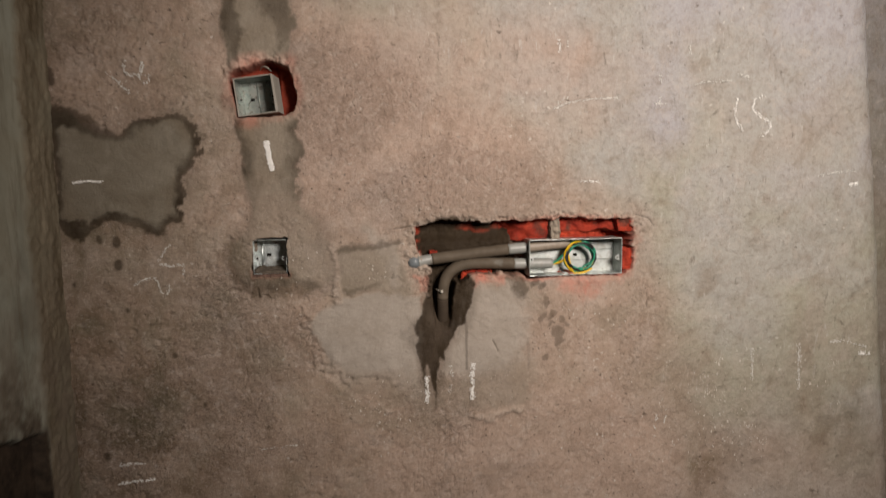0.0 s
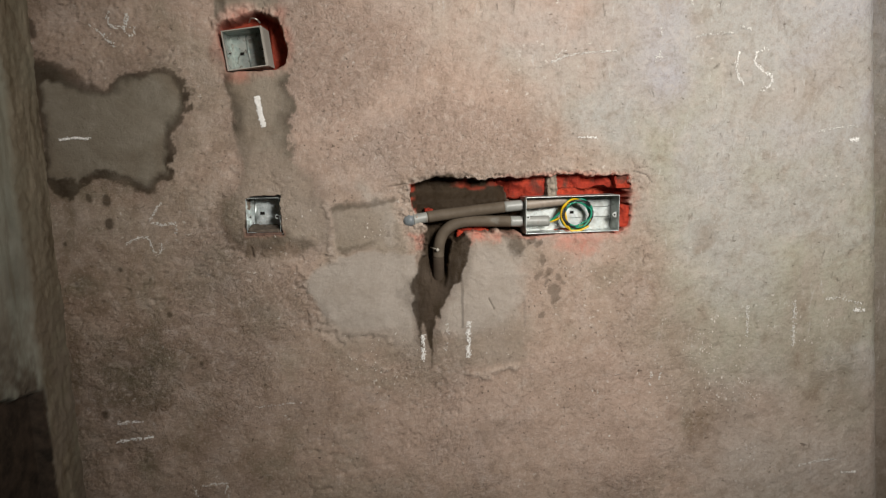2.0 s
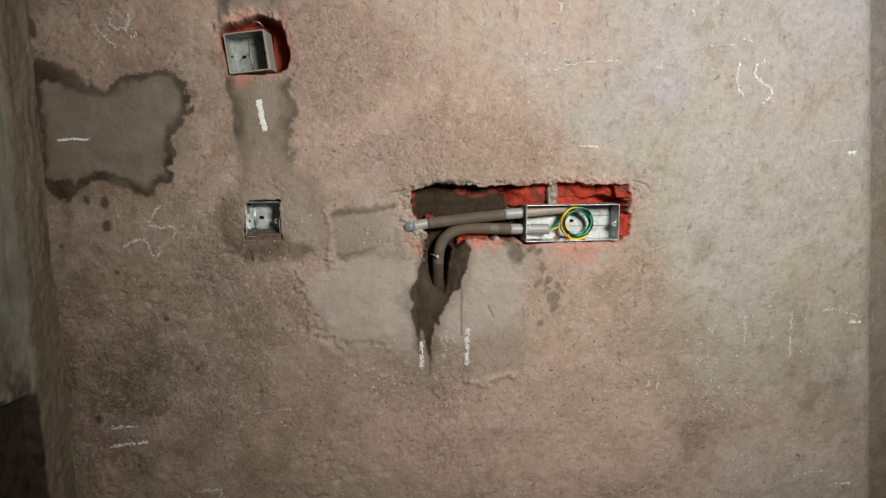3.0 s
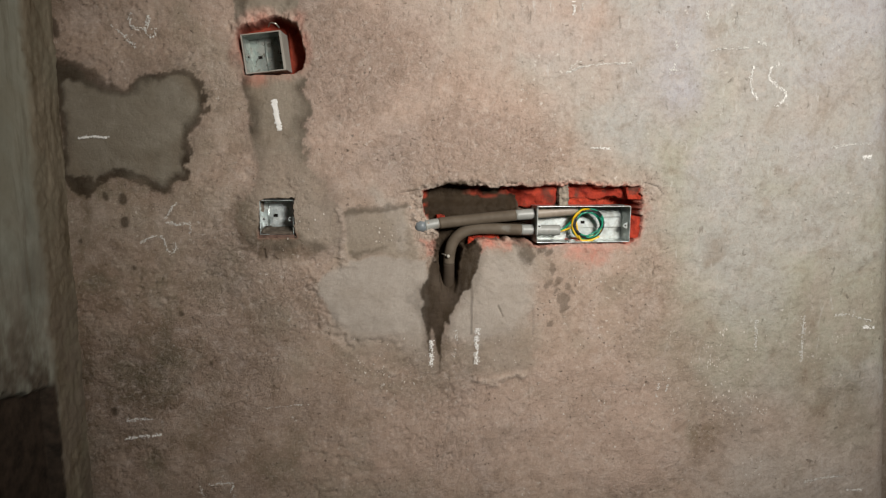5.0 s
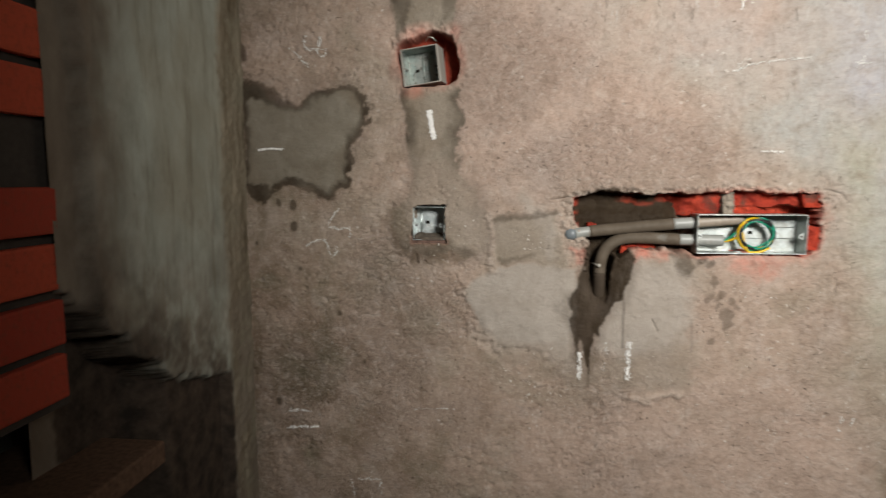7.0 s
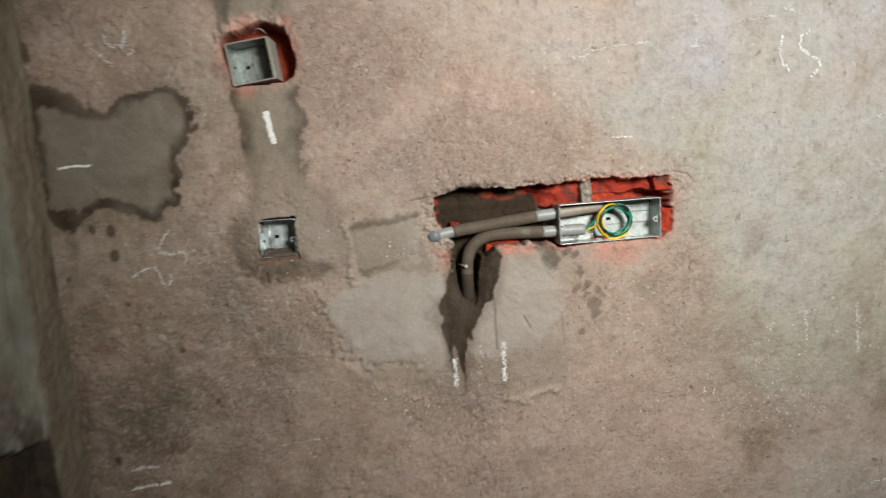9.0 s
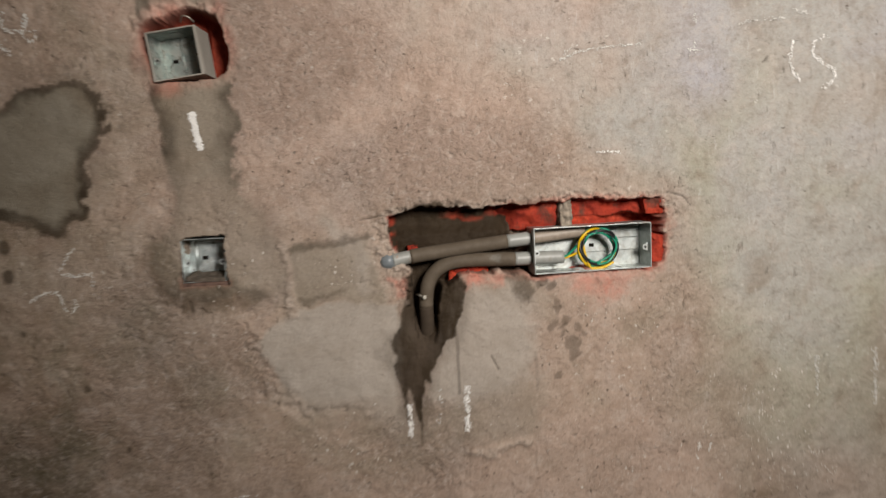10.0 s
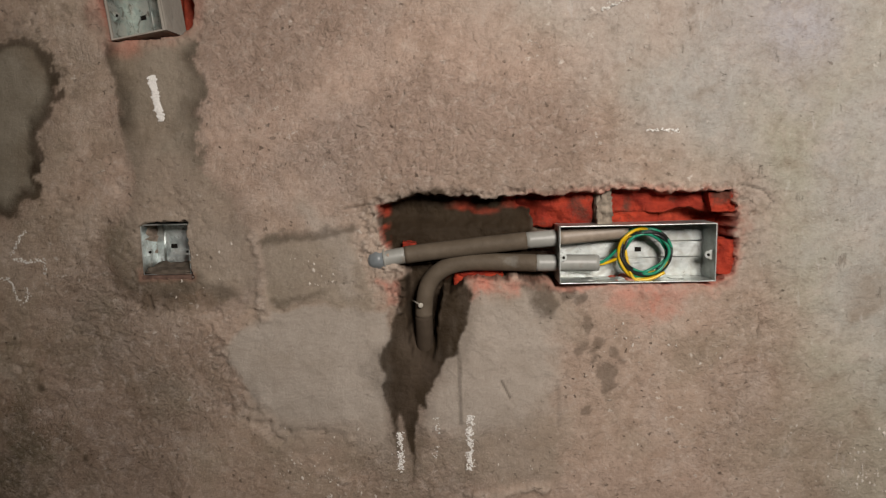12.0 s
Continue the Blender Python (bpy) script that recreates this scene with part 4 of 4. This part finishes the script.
bend = smooth_line([(0.222, 0.018, 1.2725), (0.172, 0.018, 1.2735), (0.142, 0.018, 1.274), (0.085, 0.017, 1.2765), (0.05, 0.016, 1.2765), (0.023, 0.015, 1.2695), (0.0035, 0.0145, 1.251), (-0.0040, 0.0145, 1.222), (-0.0048, 0.0165, 1.18), (-0.0055, 0.036, 1.125)], 10)
part("pipe", tube_bm(bend[20:75], R + 0.0006, 20), MUD_PVC, bent, smooth=True)
part("buried_pipe", tube_bm(bend[74:], R + 0.0007, 20), plain_material("wet_dark_mortar", (0.070, 0.052, 0.037), 0.75), bent, "dark pipe caked in wet mortar", smooth=True)
part("bare_end", tube_bm(bend[:21], R, 20), GREY_PVC, bent, "clean grey pipe end", smooth=True)

# mortar nail that holds the bend
nail = tagged(new("mortar_nail"), "small pale nail with round head pinning the conduit", "nail")
part("shank", tube_bm([(-0.0195, 0.018, 1.2275), (-0.0075, 0.0010, 1.2245)], 0.0011, 8), NAIL, nail, smooth=True)
part("head", tube_bm([(-0.0080, 0.0015, 1.2245), (-0.0073, -0.0004, 1.2243), (-0.0070, -0.0010, 1.2242)], [0.0034, 0.0034, 0.0025], 14), NAIL, nail, smooth=True)

# bent wire stub above the square box
stub = tagged(new("bent_wire_stub"), "short bent pale wire stub over the square box", "wire")
part("wire", tube_bm(smooth_line([(-0.342, 0.014, 1.6535), (-0.336, 0.002, 1.658), (-0.327, -0.001, 1.6565), (-0.321, 0.006, 1.651)], 6), 0.0013, 8), STEEL, stub, smooth=True)

# ---- coil of earth wire in the long box ----
coil = tagged(new("wire_coil"), "loose coil of green, yellow and black wires", "wire")


def loops(turns, radius, phase, wobble, seed, tail=None, lead=None):
    points = []
    count = int(turns * 40)
    for k in range(count + 1):
        a = phase + 2 * math.pi * k / 40
        n1 = noise.noise((math.cos(a) + seed * 3.7, math.sin(a), k / 40 * 0.6))
        n2 = noise.noise((math.cos(a) - seed * 1.9, math.sin(a) + 4, k / 40 * 0.6))
        r = radius + wobble * n1
        points.append((0.2785 + r * math.cos(a), 0.0115 + 0.007 * n2 - 0.0012 * seed, 1.2852 + 0.94 * r * math.sin(a)))
    if lead:
        points = smooth_line([*lead, points[0]], 8)[:-1] + points
    if tail:
        points = points + smooth_line([points[-1], *tail], 8)[1:]
    return points


WIRE = 0.0020
part("wire", tube_bm(loops(2.2, 0.0335, 2.9, 0.003, 1, lead=[(0.214, 0.017, 1.2725), (0.228, 0.014, 1.275)]), WIRE, 8), GREEN, coil, "green insulated wire", smooth=True)
part("wire", tube_bm(loops(1.9, 0.0300, 3.3, 0.003, 2, lead=[(0.214, 0.019, 1.2705), (0.230, 0.016, 1.272)], tail=[(0.262, 0.004, 1.256), (0.282, 0.003, 1.2525), (0.302, 0.004, 1.2605)]), WIRE, 8), YELLOW, coil, "yellow insulated wire", smooth=True)
part("wire", tube_bm(loops(2.1, 0.0314, 1.9, 0.006, 3.2), WIRE * 1.1, 8), BLACK, coil, "black insulated wire", smooth=True)
part("wire", tube_bm(loops(1.35, 0.0268, 0.4, 0.005, 3.0), WIRE, 8), GREEN, coil, "green insulated wire", smooth=True)
part("wire", tube_bm(loops(0.62, 0.0338, 1.3, 0.004, 4.1), WIRE, 8), YELLOW, coil, "yellow insulated wire", smooth=True)
part("wire", tube_bm(loops(0.55, 0.0285, 4.6, 0.004, 4.3), WIRE, 8), GREEN, coil, "green insulated wire", smooth=True)
part("wire", tube_bm(loops(0.8, 0.0275, 5.3, 0.005, 3.6), WIRE, 8), BLACK, coil, "black insulated wire", smooth=True)


# ---- chalk marks, crumbs of chalk caught on the rough face ----
tree_x, tree_z = xs, zs


def wall_y(x, z):
    return Y[min(np.searchsorted(tree_z, z), len(tree_z) - 1), min(np.searchsorted(tree_x, x), len(tree_x) - 1)]


def chalk(strokes, width, density, rng):
    """Flecks along each stroke, lying on the plaster."""
    verts, faces = [], []
    for stroke in strokes:
        path = smooth_line([(x, 0, z) for x, z in stroke], 14) if len(stroke) > 2 else [Vector((x, 0, z)) for x, z in stroke]
        for a, b in zip(path, path[1:]):
            for _ in range(max(1, int((b - a).length * width * density * (2.2 if density > 450000 else 1.15) + rng.random()))):
                p = a.lerp(b, rng.random())
                off = rng.gauss(0, 0.36) * width
                d = (b - a).normalized()
                x, z = p.x - d.z * off, p.z + d.x * off
                if noise.noise((x * 230, 3.3, z * 230)) + 0.5 * noise.noise((x * 90, 1.3, z * 90)) < 0.0 - 0.62 * density / 1e6:
                    continue
                r, turn = rng.uniform(0.0006, 0.0015) * (1.45 if density > 800000 else 0.9), rng.uniform(0, 6.28)
                y, first = wall_y(x, z) - 0.0012, len(verts)
                for k in range(5):
                    q = r * rng.uniform(0.6, 1.2)
                    verts.append((x + q * math.cos(turn + k * 1.257), y, z + q * math.sin(turn + k * 1.257)))
                verts.append((x, y - 0.0005, z))
                faces.extend((first + k, first + (k + 1) % 5, first + 5) for k in range(5))
    return verts, [], faces


rng = random.Random(4)
MARKS = (
    ("chalk_stroke", [[(-0.3335, 1.521), (-0.3305, 1.496), (-0.3255, 1.467)]], 0.0050, 1500000),
    ("chalk_stroke", [[(-0.684, 1.448), (-0.655, 1.4515), (-0.627, 1.450)]], 0.0030, 700000),
    ("chalk_stroke", [[(-0.633, 0.9105), (-0.61, 0.914), (-0.583, 0.913)]], 0.0040, 420000),
    ("chalk_stroke", [[(-0.643, 0.872), (-0.61, 0.877), (-0.569, 0.880)]], 0.0036, 480000),
    ("chalk_stroke", [[(-0.372, 0.924), (-0.33, 0.927), (-0.285, 0.929)]], 0.0022, 260000),
    ("chalk_stroke", [[(-0.504, 0.767), (-0.496, 0.730)], [(-0.488, 0.768), (-0.442, 0.770), (-0.446, 0.748)]], 0.004, 300000),
    ("chalk_numeral", [[(-0.611, 1.647), (-0.59, 1.628), (-0.571, 1.609)], [(-0.575, 1.668), (-0.580, 1.652), (-0.572, 1.643), (-0.551, 1.645), (-0.546, 1.665), (-0.553, 1.648), (-0.550, 1.632), (-0.540, 1.627), (-0.537, 1.640), (-0.549, 1.645), (-0.555, 1.637)]], 0.0042, 380000),
    ("chalk_numeral", [[(-0.517, 1.333), (-0.528, 1.318), (-0.541, 1.300)], [(-0.538, 1.296), (-0.515, 1.292), (-0.497, 1.294), (-0.495, 1.274)], [(-0.585, 1.258), (-0.565, 1.268), (-0.546, 1.268), (-0.540, 1.25), (-0.533, 1.238), (-0.523, 1.246), (-0.524, 1.258)]], 0.0040, 330000),
    ("chalk_numeral", [[(0.606, 1.602), (0.603, 1.572), (0.608, 1.553), (0.619, 1.537)]], 0.0046, 420000),
    ("chalk_numeral", [[(0.668, 1.606), (0.652, 1.604), (0.641, 1.592), (0.645, 1.574), (0.664, 1.563), (0.680, 1.551), (0.678, 1.536), (0.657, 1.525)]], 0.0046, 420000),
    ("chalk_arrow", [[(0.351, 1.602), (0.30, 1.600), (0.255, 1.594), (0.221, 1.581)], [(0.221, 1.581), (0.234, 1.594), (0.250, 1.604)]], 0.0034, 300000),
    ("chalk_numeral", [[(0.451, 1.593), (0.436, 1.589), (0.428, 1.583)], [(0.427, 1.592), (0.438, 1.594), (0.442, 1.607)]], 0.0050, 260000),
    ("chalk_stroke", [[(0.513, 1.630), (0.55, 1.635), (0.592, 1.637)], [(0.600, 1.652), (0.618, 1.645), (0.630, 1.646)]], 0.0034, 300000),
    ("chalk_stroke", [[(0.276, 1.4375), (0.295, 1.438), (0.316, 1.437)]], 0.0036, 420000),
    ("chalk_stroke", [[(0.790, 1.442), (0.83, 1.449), (0.880, 1.452)]], 0.0035, 330000),
    ("chalk_stroke", [[(0.657, 1.078), (0.659, 1.05), (0.661, 1.008)]], 0.0050, 300000),
    ("chalk_stroke", [[(0.764, 1.085), (0.767, 1.05), (0.770, 0.982)]], 0.0070, 300000),
    ("chalk_stroke", [[(0.838, 1.083), (0.87, 1.084), (0.905, 1.074), (0.925, 1.070)]], 0.0040, 340000),
    ("chalk_stroke", [[(0.800, 0.700), (0.85, 0.708), (0.895, 0.708)]], 0.0046, 330000),
    ("chalk_stroke", [[(-0.0400, 1.053), (-0.0405, 1.03), (-0.041, 0.997)]], 0.0052, 520000),
    ("chalk_stroke", [[(0.0535, 1.076), (0.052, 1.04), (0.051, 1.000)]], 0.0062, 480000),
    ("chalk_stroke", [[(0.009, 1.073), (0.010, 1.052)], [(0.012, 1.034), (0.004, 1.018)]], 0.0050, 300000),
    ("chalk_stroke", [[(0.231, 1.714), (0.2325, 1.690)]], 0.0050, 420000),
    ("chalk_stroke", [[(0.248, 1.710), (0.249, 1.692)]], 0.0030, 330000),
    ("chalk_stroke", [[(0.500, 1.706), (0.502, 1.688)]], 0.0045, 260000),
    ("chalk_stroke", [[(0.436, 1.645), (0.444, 1.634)]], 0.0050, 220000),
    ("chalk_stroke", [[(0.862, 1.4225), (0.884, 1.4255)]], 0.0052, 480000),
    ("chalk_stroke", [[(0.905, 1.056), (0.934, 1.054)]], 0.0050, 460000),
    ("chalk_stroke", [[(0.905, 0.675), (0.950, 0.672)]], 0.0040, 420000),
    ("chalk_stroke", [[(0.445, 0.945), (0.442, 0.915)], [(0.467, 0.955), (0.463, 0.925)]], 0.0040, 280000),
)
for name, strokes, width, density in MARKS:
    part(name, chalk(strokes, width, density, rng), CHALK if density > 400000 else FAINT_CHALK, wall_back, "white chalk mark")

# lime spatters on the plaster
verts, faces = [], []
for cx, cz, spread, count in ((0.56, 0.985, 0.035, 60), (0.545, 0.90, 0.05, 30), (0.60, 0.90, 0.05, 34), (0.27, 1.175, 0.02, 20), (0.36, 1.18, 0.03, 18), (-0.16, 1.0, 0.04, 46), (-0.10, 0.965, 0.05, 46), (-0.13, 1.265, 0.014, 14), (-0.155, 1.285, 0.01, 9), (-0.27, 1.275, 0.03, 12), (0.64, 0.865, 0.05, 30), (0.80, 0.98, 0.08, 30), (0.545, 1.025, 0.007, 14), (0.562, 0.988, 0.009, 26), (0.585, 1.055, 0.006, 12), (0.645, 0.99, 0.007, 12), (0.80, 0.99, 0.008, 14), (0.845, 1.035, 0.007, 12), (0.66, 0.905, 0.009, 18), (0.685, 0.87, 0.006, 12), (0.47, 1.05, 0.006, 10), (0.43, 0.86, 0.006, 10), (0.30, 0.93, 0.1, 46), (0.12, 1.03, 0.03, 12)):
    for _ in range(count):
        x, z = rng.gauss(cx, spread), rng.gauss(cz, spread * 0.7)
        if x > 0.87 or wall_y(x, z) > 0.012:
            continue
        r, turn, first, y = rng.uniform(0.0006, 0.0024) * rng.random() ** 0.8, rng.uniform(0, 6.28), len(verts), wall_y(x, z) - 0.0008
        for k in range(7):
            q = r * rng.uniform(0.25, 1.5)
            verts.append((x + 0.9 * q * math.cos(turn + k * 0.898), y, z + 1.5 * q * math.sin(turn + k * 0.898)))
        verts.append((x, y - 0.0007, z))
        faces.extend((first + k, first + (k + 1) % 7, first + 7) for k in range(7))
tagged(part("lime_spatter", (verts, [], faces), plain_material("dry_lime", (0.66, 0.60, 0.53), 0.95), wall_back, "pale lime spatter"), kind="stuff")

# ---- timber plank and bare brick by the side wall ----
plank = part("timber_plank", box_bm(CORNER_X - 0.19, CORNER_X + 0.022, -1.30, -0.36, 0.965, 1.0, 0.004), TIMBER)
tagged(plank, "dark brown timber plank lying in the broken side wall", "plank")

brick_mesh = bpy.data.meshes.new("brick")
bm = box_bm(-0.05, 0.0, -0.108, 0.108, -0.029, 0.029, 0.004)
bm.to_mesh(brick_mesh)
bm.free()
brick_mesh.materials.append(SIDE_BRICK)
part("mortar", box_bm(CORNER_X - 0.07, CORNER_X - 0.034, -2.6, -0.48, 1.10, 2.6), MORTAR, wall_side, "dark recessed mortar")
for row in range(16, 36):
    for k in range(4):
        if (row, k) == (20, 0):
            continue  # a brick is missing at the jamb
        y = -0.60 - 0.226 * k - (0.113 if row % 2 and k else 0.0)
        piece = new("brick", brick_mesh)
        piece.parent = wall_side
        piece.location = (CORNER_X - 0.022 + rng.uniform(-0.003, 0.003), y + rng.uniform(-0.004, 0.004), 0.014 + 0.0705 * row)
        piece.rotation_euler = (rng.uniform(-0.01, 0.01), 0, rng.uniform(-0.015, 0.015))
